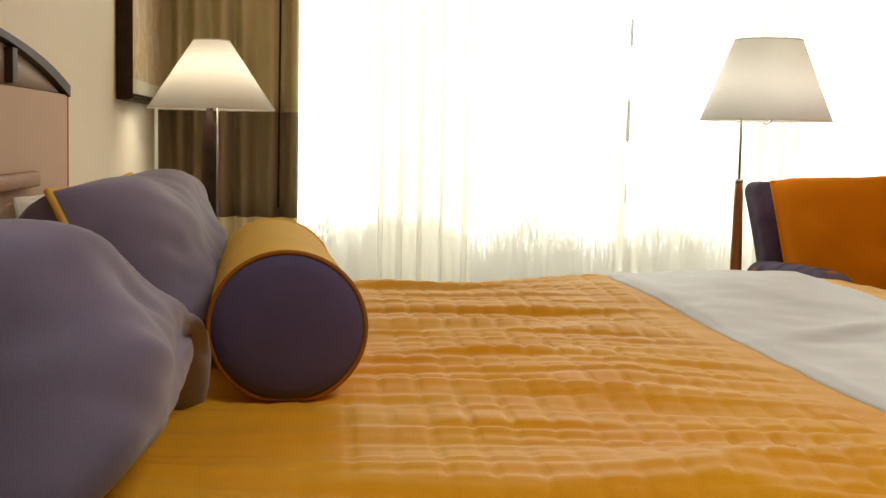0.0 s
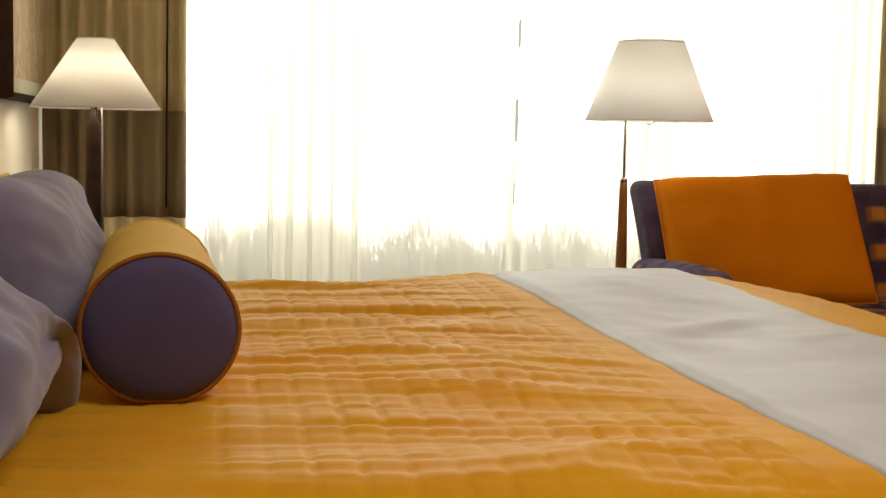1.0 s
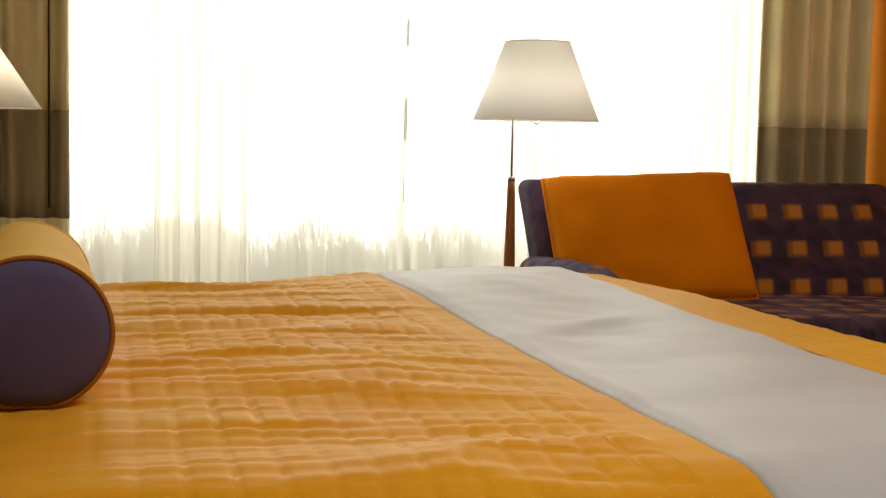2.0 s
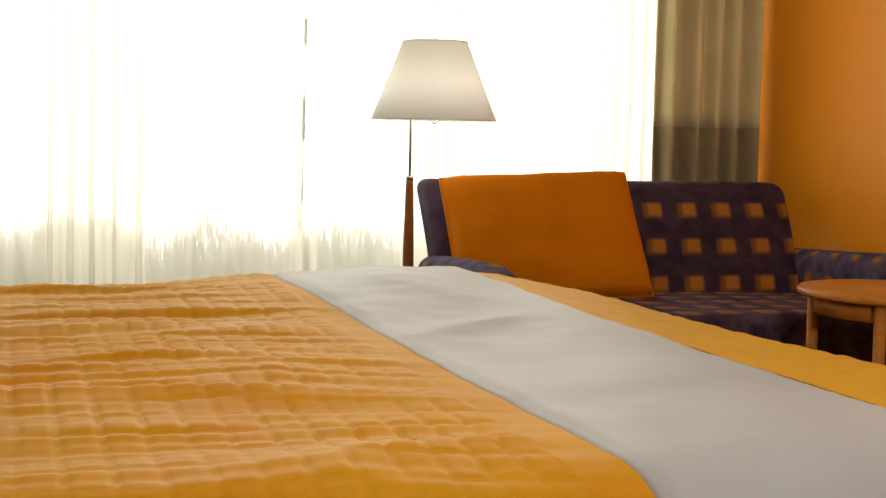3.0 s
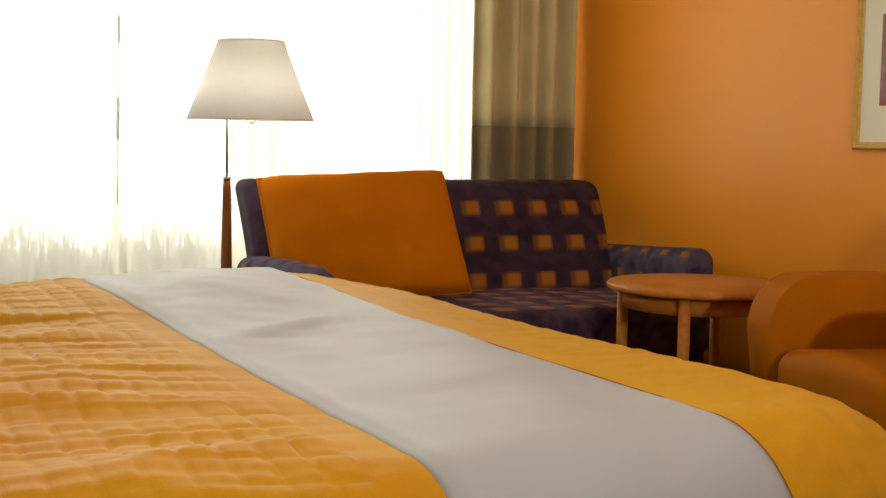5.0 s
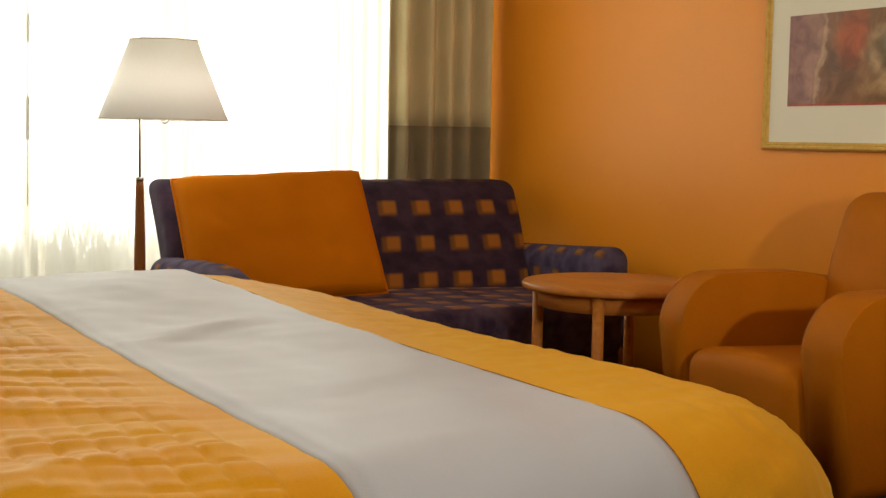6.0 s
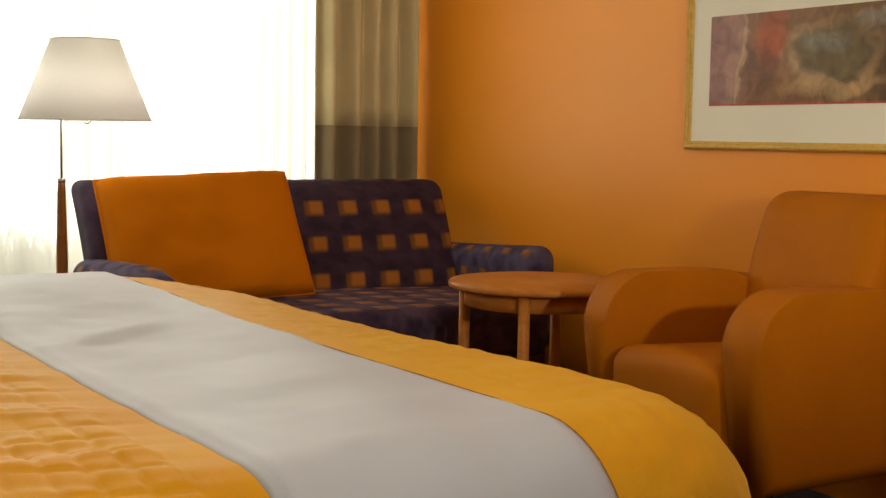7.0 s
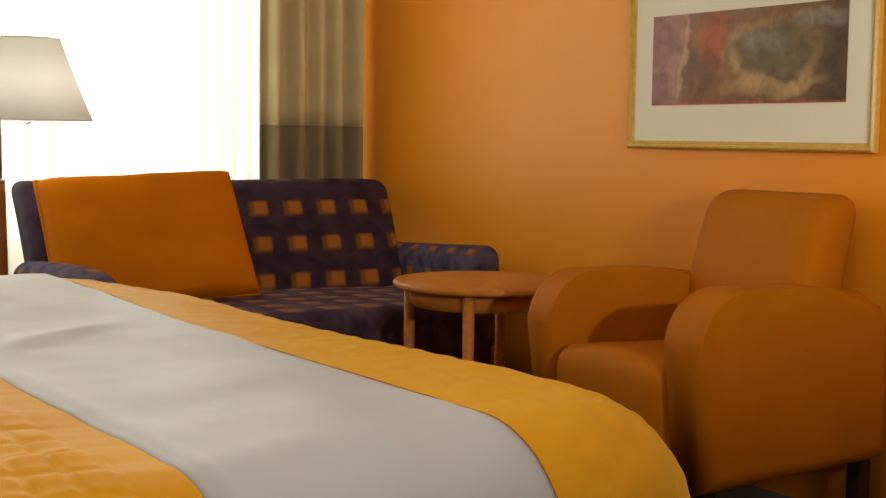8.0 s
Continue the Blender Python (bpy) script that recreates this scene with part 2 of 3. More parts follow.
M_ARM = patterned("purple_squares_lit_arm", ((0.040, 0.028, 0.062), (0.090, 0.070, 0.118)), (0.16, 0.070, 0.03), (0.27, 0.110, 0.03), (0.128, 0.118), 1, 3, (0.0, 0.0), None, (0.2, 0.66, 0.2, 0.66), (0.3, 0.66, 0.3, 0.66))
M_DRAPE = cloth("olive_beige_drape", (0.66, 0.57, 0.335), 0.85, 0.10, 6.0, 300, 0.25, 0.0)
M_BAND = cloth("umber_drape_band", (0.28, 0.22, 0.13), 0.85, 0.10, 6.0, 300, 0.25, 0.0)
M_CORD = thin_cloth("grey_cord", (0.50, 0.51, 0.50), 0.5, 0.25)
M_SHEER = thin_cloth("white_sheer", (0.90, 0.88, 0.77), 0.50, 0.45)
M_SHEER_DENSE = thin_cloth("white_sheer_doubled", (0.84, 0.82, 0.74), 0.55, 0.33)
M_PLEAT = thin_cloth("white_sheer_pleat", (0.82, 0.81, 0.76), 0.62, 0.40)
M_SHADE = thin_cloth("ivory_lampshade_linen", (0.95, 0.94, 0.90), 0.58, 0.0)
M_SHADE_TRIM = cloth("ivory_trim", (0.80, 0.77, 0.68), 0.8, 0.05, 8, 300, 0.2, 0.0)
M_DARKWOOD = wood("dark_walnut", (0.050, 0.026, 0.016), (0.030, 0.015, 0.010), 0.55, (3, 3, 5))
M_LAMPWOOD = wood("red_brown_wood", (0.32, 0.125, 0.036), (0.25, 0.09, 0.025), 0.35, (3, 3, 4))
M_TABLE = wood("honey_beech", (0.54, 0.205, 0.036), (0.42, 0.145, 0.024), 0.32, (14, 2, 14))
M_STEEL = plain("brushed_steel", (0.42, 0.40, 0.36), 0.3, 1.0)
M_GILT = wood("gilt_frame", (0.66, 0.44, 0.11), (0.54, 0.33, 0.07), 0.3, (20, 20, 20))
M_MAT = cloth("cream_mount_board", (0.74, 0.72, 0.60), 0.6, 0.02, 3, 200, 0.05, 0.0)
M_PINK = cloth("pink_beige_panel", (0.56, 0.38, 0.26), 0.7, 0.06, 2, 200, 0.2, 0.05)
M_GREYPANEL = cloth("warm_grey_panel", (0.40, 0.34, 0.28), 0.6, 0.05, 3, 150, 0.1, 0.0)
M_TAN = wood("tan_ledge_wood", (0.46, 0.25, 0.13), (0.36, 0.18, 0.09), 0.5)
M_WINFRAME = plain("white_window_frame", (0.62, 0.62, 0.60), 0.4)
M_ART = print_art("brown_red_abstract_print")
M_ART_B = painted("sepia_abstract_print", [(0.3, (0.78, 0.68, 0.50)), (0.5, (0.60, 0.44, 0.24)), (0.62, (0.80, 0.71, 0.56)), (0.8, (0.34, 0.20, 0.09))], 5.0, (1, 2, 1.4), 7.0)
M_LEAF = cloth("brown_twigs", (0.100, 0.075, 0.036), 0.7, 0.3, 12, 80, 0.2, 0.0)
M_PAVING = cloth("pale_concrete", (0.36, 0.34, 0.30), 0.9, 0.1, 2, 60, 0.3, 0.0)
M_GLASS, gn, gl, gb = nodes_of("window_glass")
gb.inputs["Base Color"].default_value, gb.inputs["Roughness"].default_value = (1, 1, 1, 1), 0.0
gb.inputs["Transmission Weight"].default_value, gb.inputs["IOR"].default_value = 1.0, 1.45


# ---- mesh helpers ----
def part(name, bm, material, parent=None, label="", smooth=True):
    """Links a bmesh, given in world metres, as one mesh object, under a thing or a part."""
    me = bpy.data.meshes.new(name)
    bmesh.ops.recalc_face_normals(bm, faces=bm.faces)
    if smooth:
        for f in bm.faces:
            f.smooth = True
    bm.to_mesh(me)
    bm.free()
    me.materials.append(material)
    ob = new(name, me)
    if parent is not None:
        base, up = Vector(), parent
        while up is not None:
            base, up = base + up.location, up.parent
        me.transform(Matrix.Translation(-base))
        ob.parent = parent
    if label:
        ob["label"] = label
    return ob


def thing(name, place, label, category, group=""):
    ob = new(name)
    ob.location = place
    ob.empty_display_size = 0.1
    return tagged(ob, label, category, group)


def box(lo, hi, bevel=0.004, segments=2, bm=None):
    bm = bm or bmesh.new()
    made = bmesh.ops.create_cube(bm, size=1, matrix=Matrix.LocRotScale(
        [(a + b) / 2 for a, b in zip(lo, hi)], None, [b - a for a, b in zip(lo, hi)]))
    if bevel:
        edges = {e for v in made["verts"] for e in v.link_edges}
        bmesh.ops.bevel(bm, geom=list(edges), offset=bevel, segments=segments, profile=0.6, affect="EDGES")
    return bm


def lathe(profile, centre, steps=48, closed=False):
    """A turned form about an upright axis: profile of (radius, height)."""
    bm = bmesh.new()
    rings = []
    for r, z in profile:
        rings.append([bm.verts.new((centre[0] + r * math.cos(a), centre[1] + r * math.sin(a), centre[2] + z))
                      for a in (2 * math.pi * k / steps for k in range(steps))])
    pairs = list(zip(rings, rings[1:])) + ([(rings[-1], rings[0])] if closed else [])
    for a, b in pairs:
        for k in range(steps):
            bm.faces.new((a[k], a[(k + 1) % steps], b[(k + 1) % steps], b[k]))
    if not closed:
        bm.faces.new(rings[0])
        bm.faces.new(rings[-1])
    return bm


def tube(points, radius, steps=10):
    """A round bar along points."""
    bm = bmesh.new()
    pts = [Vector(p) for p in points]
    rings = []
    for i, p in enumerate(pts):
        ahead = (pts[min(i + 1, len(pts) - 1)] - pts[max(i - 1, 0)]).normalized()
        side = ahead.orthogonal() if i == 0 else (side - ahead * side.dot(ahead))
        side = side.normalized()
        up = ahead.cross(side)
        r = radius[i] if isinstance(radius, (list, tuple)) else radius
        rings.append([bm.verts.new(p + r * (side * math.cos(a) + up * math.sin(a))) for a in (2 * math.pi * k / steps for k in range(steps))])
    for a, b in zip(rings, rings[1:]):
        for k in range(steps):
            bm.faces.new((a[k], a[(k + 1) % steps], b[(k + 1) % steps], b[k]))
    bm.faces.new(rings[0])
    bm.faces.new(rings[-1])
    return bm


def sheet(fn, us, vs, thick=0.0):
    """A surface through fn(u, v), with a back face at some thickness."""
    bm = bmesh.new()
    grid = [[bm.verts.new(fn(u, v)) for v in vs] for u in us]
    for a, b in zip(grid, grid[1:]):
        for k in range(len(vs) - 1):
            bm.faces.new((a[k], b[k], b[k + 1], a[k + 1]))
    if thick:
        bmesh.ops.recalc_face_normals(bm, faces=bm.faces)
        bmesh.ops.solidify(bm, geom=bm.faces[:], thickness=thick)
    return bm


def span(a, b, n):
    return [a + (b - a) * k / n for k in range(n + 1)]


def puff(size, thick, m, n=36, pinch=0.10, seed=0.0, crease=0.010, power=0.42):
    """A stuffed cushion: a closed form, full in the middle, thin at the seam, with drawn-in sides and soft creases. m: its pose."""
    bm = bmesh.new()
    w, h = size[0] / 2, size[1] / 2
    rows = {}
    for side in (1, -1):
        for i in range(n + 1):
            for j in range(n + 1):
                u, v = -1 + 2 * i / n, -1 + 2 * j / n
                rim = i in (0, n) or j in (0, n)
                if rim and side < 0:
                    continue
                t = ((1 - u ** 4) * (1 - v ** 4)) ** power
                x = w * u * (1 - pinch * (1 - v * v) * abs(u) ** 3 * 0.5)
                y = h * v * (1 - pinch * (1 - u * u) * abs(v) ** 3 * 0.5)
                c = crease * t * (2 * noise.noise(Vector((u * 2.1 + seed, v * 2.1, side + seed))) + 0.7 * noise.noise(Vector((u * 7 + v * 3 + seed, v * 2.5, side))))
                rows[side, i, j] = bm.verts.new(m @ Vector((x, y, side * (thick / 2 * t + 0.004) + c)))
    for side in (1, -1):
        at = lambda i, j: rows.get((side, i, j)) or rows[1, i, j]
        for i in range(n):
            for j in range(n):
                q = (at(i, j), at(i + 1, j), at(i + 1, j + 1), at(i, j + 1))
                bm.faces.new(q if side > 0 else q[::-1])
    return bm


def puff_seam(size, m, pinch=0.10, n=24):
    """The line of a cushion's seam."""
    w, h = size[0] / 2, size[1] / 2
    pts = []
    for k in range(4):
        for s in range(n):
            a = -1 + 2 * s / n
            u, v = ((a, -1), (1, a), (-a, 1), (-1, -a))[k]
            pts.append(m @ Vector((w * u * (1 - pinch * (1 - v * v) * abs(u) ** 3 * 0.5), h * v * (1 - pinch * (1 - u * u) * abs(v) ** 3 * 0.5), 0.002)))
    return pts + pts[:2]


# ---- the room ----
X0, X1, Y0, Y1, TOP = -0.22, 3.553, -1.7, 6.04, 2.55
SILL, HEAD, WL, WR = 0.30, 2.25, 0.10, 3.25


def structure(name, bm, material, label, category="", parent=None):
    ob = part(name, bm, material, parent, "", smooth=False)
    return tagged(ob, label, category or name.split("_")[0], kind="structure")


structure("floor", box((X0 - 0.2, Y0 - 0.2, -0.12), (X1 + 0.2, Y1 + 0.2, 0), 0), M_CARPET, "dark navy carpeted floor of the hotel room")
structure("ceiling", box((X0 - 0.2, Y0 - 0.2, TOP), (X1 + 0.2, Y1 + 0.2, TOP + 0.12), 0), M_CEILING, "plain white painted ceiling")
structure("wall_head", box((X0 - 0.2, Y0, 0), (X0, Y1, TOP), 0), M_CREAM, "cream painted wall behind the headboard", "wall")
structure("wall_orange", box((X1, Y0, 0), (X1 + 0.2, Y1, TOP), 0), M_ORANGE_WALL, "orange painted wall behind the armchair", "wall")
structure("wall_back", box((X0 - 0.2, Y0 - 0.2, 0), (X1 + 0.2, Y0, TOP), 0), M_CREAM, "plain cream painted wall", "wall")
wall = bmesh.new()
for lo, hi in (((X0 - 0.2, Y1, 0), (X1 + 0.2, Y1 + 0.2, SILL)), ((X0 - 0.2, Y1, HEAD), (X1 + 0.2, Y1 + 0.2, TOP)),
               ((X0 - 0.2, Y1, SILL), (WL, Y1 + 0.2, HEAD)), ((WR, Y1, SILL), (X1 + 0.2, Y1 + 0.2, HEAD))):
    box(lo, hi, 0, bm=wall)
structure("wall_window", wall, M_CREAM, "cream painted wall round the wide window", "wall")
win = tagged(new("window_1"), "wide white-framed window behind sheer curtains", "window", kind="structure")
win.location = (1.675, Y1 + 0.1, SILL)
MID = 1.60
for lo, hi in (((WL, Y1 + 0.07, SILL), (WR, Y1 + 0.13, SILL + 0.05)), ((WL, Y1 + 0.07, HEAD - 0.05), (WR, Y1 + 0.13, HEAD)),
               ((WL, Y1 + 0.07, SILL + 0.05), (WL + 0.05, Y1 + 0.13, HEAD - 0.05)), ((WR - 0.05, Y1 + 0.07, SILL + 0.05), (WR, Y1 + 0.13, HEAD - 0.05)),
               ((MID - 0.012, Y1 + 0.08, SILL + 0.05), (MID + 0.012, Y1 + 0.12, HEAD - 0.05))):
    part("window_frame", box(lo, hi, 0.003), M_WINFRAME, win, smooth=False)
part("window_sill", box((WL - 0.02, Y1 - 0.03, SILL - 0.03), (WR + 0.02, Y1 + 0.07, SILL - 0.003), 0.006), M_WINFRAME, win)
for a, b in ((WL + 0.05, MID - 0.012), (MID + 0.012, WR - 0.05)):
    pane = part("pane", box((a, Y1 + 0.098, SILL + 0.05), (b, Y1 + 0.104, HEAD - 0.05), 0), M_GLASS, win, smooth=False)
    pane.visible_shadow = False
structure("ground", box((-150, Y1 + 0.2, -0.2), (150, 300, -0.02), 0), M_PAVING, "pale paved ground outside the window")

# ---- bed ----
BX, BY0, BY1, BTOP, ROLL, ROLL_FAR = 1.85, 2.27, 4.15, 0.636, 0.20, 0.09
RC_NEAR, RC_FAR = 0.143, 0.178
RUNNER_RIGHT = 1.632


def ease(k):
    k = min(1.0, max(0.0, k))
    return k * k * (3 - 2 * k)


def bed_top(x, y):
    """The height of the bed's upper side before wrinkles: fuller towards the foot, falling to the far foot corner."""
    far = ease((y - 3.2) / 0.85)
    z = BTOP + (0.018 + 0.018 * far) * ease((x - (1.15 - 0.70 * far)) / (0.55 + 0.50 * far))
    z -= 0.040 * min(1.0, max(0.0, (y - 2.6) / 1.5)) * min(1.0, max(0.0, (x - 1.5) / 0.35)) ** 2
    z -= 0.010 * max(0.0, (0.9 - x)) * max(0.0, (y - 3.2))
    return z


def wrinkle(x, y):
    """Long soft folds that run along the bed, drawn slightly askew."""
    v = y + 0.10 * x
    fade = max(0.0, min(1.0, (1.20 - x) / 0.35))
    a = noise.noise(Vector((x * 0.8, v * 5.2, 0.3)))
    b = noise.noise(Vector((x * 1.8 + 5, v * 17.0, 2.7)))
    ridge = max(0.0, 1 - abs(a) * 4.5)
    foot = min(1.0, max(0.0, (x - 1.66) / 0.05))
    c = noise.noise(Vector((x * 11 + y * 5, y * 19 - x * 8, 6.0)))
    d = noise.noise(Vector((x * 3.2 + 2, v * 34.0, 8.1)))
    e = noise.noise(Vector((x * 0.7 + 9, v * 4.0, 5.5)))
    return 0.011 * fade * e + 0.0140 * fade * ridge + (0.0084 * b + 0.0046 * d) * (0.12 + 0.88 * fade) + foot * (0.0034 * c + 0.0028 * noise.noise(Vector((x * 34 - y * 9, y * 21 + x * 12, 3.0)))) + 0.0022 * fade * c


def quilt(x, y):
    """Stitched cells, full in the middle."""
    cx, cy = 0.052, 0.088
    wob = 0.004 * noise.noise(Vector((x * 6, y * 6, 9)))
    u, v = ((x + wob) / cx) % 1.0, ((y + 0.07 * x + wob) / cy) % 1.0
    p = (1 - abs(2 * u - 1) ** 5) * (1 - abs(2 * v - 1) ** 5)
    full = 0.45 + 0.75 * abs(noise.noise(Vector((x * 2.3, y * 3.1, 5.0)))) * 1.6
    return 0.0066 * min(1.0, full) * (0.25 + 0.75 * min(1.0, max(0.0, (x - 0.30) / 0.25))) * p * (1.0 if x < 1.098 else (0.12 if x < 1.645 else 0.14))


def over_bed(x, y, lift):
    """Lays the point (x, y) of a flat cloth over the bed: on top it stays, past the rounded edge it turns down."""
    rc = RC_NEAR if y < 3.2 else RC_FAR
    ex = max(0.0, x - (BX - rc))
    ey = (BY0 + rc - y) if y < BY0 + rc else (y - (BY1 - rc) if y > BY1 - rc else 0.0)
    sy = -1 if y < 3.2 else 1
    d = math.hypot(ex, ey) - rc
    h = lift
    cx, cy = min(x, BX), min(max(y, BY0), BY1)
    z = bed_top(cx, cy)
    if d <= 0:
        return Vector((x, y, z + h))
    nx, ny = ex / (d + rc), sy * ey / (d + rc)
    bx, by = x - nx * d, y - ny * d
    roll = ROLL if sy < 0 else ROLL + (ROLL_FAR - ROLL) * abs(ny)
    a = min(d / roll, math.pi / 2)
    out, drop = (roll + h) * math.sin(a), roll - (roll + h) * math.cos(a)
    rest = max(0.0, d - roll * math.pi / 2)
    wave = 0.02 * min(1.0, rest / 0.25) * math.sin((bx * ny - by * nx) * 21)
    return Vector((bx + nx * (out + 0.05 * rest + wave), by + ny * (out + 0.05 * rest + wave), max(0.03, z - drop - rest)))


bed = thing("bed", (0.9, 3.17, 0), "king-size bed with white mattress on a dark box base", "bed")
part("base", box((-0.13, 2.12, 0.0), (1.80, 4.20, 0.30), 0.02), M_CARPET, bed, "dark box base")
part("mattress", box((-0.14, 2.20, 0.30), (1.85, 4.17, 0.605), 0.15, 6), M_WHITE, bed, "white mattress")
spread = thing("coverlet", (0.9, 3.17, BTOP), "orange quilted coverlet with stitched squares and wrinkles over the bed", "coverlet")
us, border = span(-0.15, 1.12, 190), span(1.12, 1.60, 20) + span(1.61, 2.42, 90)
vs = span(1.55, 2.05, 36) + span(2.06, 4.30, 250) + span(4.32, 4.72, 14)


def crumple(u, v):
    """Tight puckers where the cloth turns the near foot corner."""
    k = math.exp(-((u - 2.08) / 0.09) ** 2 - ((v - 2.33) / 0.12) ** 2)
    return 0.020 * k * noise.noise(Vector((u * 20, v * 40, 4.4)))


part("quilted_cloth", sheet(lambda u, v: over_bed(u, v, wrinkle(u, v) + quilt(u, v)), us, vs), M_COVER, spread, "field of stitched squares")
part("foot_border", sheet(lambda u, v: over_bed(u, v, wrinkle(u, v) + quilt(u, v) + crumple(u, v)), border, vs), M_COVER, spread, "lightly creased border at the foot")
runner = thing("bed_runner", (1.4, 3.17, BTOP), "pale grey satin runner laid across the foot of the bed", "runner")


def runner_x(u, v):
    left = 1.108 + 0.044 * ease((4.15 - v) / 0.75) + 0.015 * ease((2.9 - v) / 0.7)
    return left + (RUNNER_RIGHT - left) * u


def runner_lift(u, v):
    x = runner_x(u, v)
    soft = 0.010 * max(0.0, noise.noise(Vector((x * 2.2 + 3, v * 1.6, 4.0)))) + 0.0052 * noise.noise(Vector((x * 7, v * 5, 1.0))) + 0.0022 * noise.noise(Vector((x * 15, v * 13, 2.0))) + 0.007
    dent = 0.011 * math.exp(-((x - 1.36) / 0.11) ** 2 - ((v - 3.28 - 0.4 * (x - 1.36)) / 0.05) ** 2)
    near = 0.009 * math.exp(-((x - 1.45) / 0.06) ** 2 - ((v - 2.36) / 0.12) ** 2)
    k = min(1.0, min(u, 1 - u) / 0.06)
    return wrinkle(x, v) + 0.0007 + k * k * (3 - 2 * k) * (0.0015 + soft + dent + near)


part("cloth", sheet(lambda u, v: over_bed(runner_x(u, v), v, runner_lift(u, v)),
                               [0, 0.02, 0.04, 0.06] + span(0.08, 0.92, 44) + [0.94, 0.96, 0.98, 1.0], span(1.62, 4.62, 220), 0.0007), M_RUNNER, runner)
pts = [over_bed(runner_x(1, v), v, runner_lift(1, v) + 0.0005) for v in span(1.62, 4.62, 160)]
part("hem", tube(pts, 0.0011, 6), M_PIPING, runner, "thin rust stitched hem")

# bolster
bolster = thing("bolster", (0.33, 3.0, BTOP), "golden bolster cushion with a purple round end", "bolster")
R, FRONT, BACK = 0.101, 2.66, 3.34


def along(v):
    k = (v - FRONT) / (BACK - FRONT)
    return 0.338 - 0.040 * k, BTOP + 0.009 + R * 1.0


def bolster_ring(v, r, steps=56):
    cx, cz = along(v)
    out = []
    for k in range(steps):
        a = 2 * math.pi * k / steps
        z = cz + r * 1.0 * math.sin(a)
        flat = max(0.0, BTOP + 0.014 - z)
        out.append((cx + r * 1.035 * math.cos(a) * (1 + 0.5 * flat), v, z + flat * 0.9))
    return out


def bolster_skin(stations, steps=56, caps=(False, False)):
    bm = bmesh.new()
    rings = [[bm.verts.new(p) for p in bolster_ring(v, r, steps)] for v, r in stations]
    for a, b in zip(rings, rings[1:]):
        for k in range(steps):
            bm.faces.new((a[k], a[(k + 1) % steps], b[(k + 1) % steps], b[k]))
    for ring, yes in ((rings[0], caps[0]), (rings[-1], caps[1])):
        if yes:
            bm.faces.new(ring)
    return bm


part("body", bolster_skin([(FRONT + (BACK - FRONT) * k / 40, R + 0.0035 * math.sin(k * 1.3) * (0.3 + 0.7 * abs(noise.noise(Vector((k * 0.4, 0, 0)))))) for k in range(41)]), M_GOLD, bolster)
for v, s in ((FRONT, -1), (BACK, 1)):
    part("end_cap", bolster_skin([(v, R * 0.985), (v + s * 0.006, R * 0.94), (v + s * 0.011, R * 0.8), (v + s * 0.015, R * 0.55), (v + s * 0.017, R * 0.25), (v + s * 0.0175, R * 0.02)], caps=(False, True)), M_PURPLE, bolster, "deep purple round end")
    ring = [Vector(p) for p in bolster_ring(v, R * 1.005)]
    part("piping", tube(ring + ring[:2], 0.0036, 8), M_PIPING if s < 0 else M_GOLD, bolster, "rust piping" if s < 0 else "golden piping")


# pillows against the headboard
def pillow(name, centre, size, thick, turn, material, label, seed, piping=None, power=0.42, sink=0.0):
    m = Matrix.Translation(centre) @ Euler([radians(a) for a in turn]).to_matrix().to_4x4()
    t = thing(name, (centre[0], centre[1], BTOP), label, "pillow", "pillows on the bed")
    inner = m.inverted()

    def slump(p):
        """Lets one end of the pillow sink and thin out."""
        q = inner @ Vector(p)
        corner = (min(1.0, abs(q.x) / size[0] * 2) * min(1.0, abs(q.y) / size[1] * 2)) ** 5 if sink > 0.2 and q.x > 0 else 0.0
        q.x, q.y = q.x * (1 - 0.16 * corner), q.y * (1 - 0.30 * corner)
        k = max(0.0, min(1.0, (q.x / size[0] * 2 + 0.7) / 1.7)) ** 1.4
        q.y -= sink * k * max(0.0, q.y / size[1] * 2 + 0.5)
        q.z *= 1 - 0.7 * sink * k
        return m @ q
    bm = puff(size, thick, m, 56, 0.10, seed, 0.011, power)
    for v in bm.verts:
        v.co = slump(v.co)
    part("cover", bm, material, t)
    part("piping", tube([slump(p) for p in puff_seam(size, m)], 0.006 if piping else 0.005, 8), piping or material, t)
    return t


pillow("throw_pillow", (0.046, 2.34, 0.764), (0.84, 0.30), 0.38, (90 - 24, 0, 90), M_LAVENDER, "plump lavender velvet pillow leaning on the headboard", 1.0, None, 0.50, 0.30)
pillow("throw_pillow", (0.058, 3.25, 0.760), (0.84, 0.34), 0.29, (90 - 24, 0, 90), M_LAVENDER, "lavender velvet pillow with gold edge beside the bolster", 4.0, M_GOLD, 0.42)
pillow("bed_pillow", (-0.095, 3.42, 0.762), (0.72, 0.26), 0.11, (90 - 6, 0, 90), M_WHITE, "white linen bed pillow behind the lavender pillows", 7.0)

# headboard
head = thing("headboard", (X0, 3.1, 0), "wall-mounted headboard with dark arched wooden frame and pink-beige panel", "headboard")
HB0, HB1 = 2.10, 3.93


def arch(y):
    return 1.10 + 0.095 * (1 - ((y - 3.015) / 0.915) ** 2)


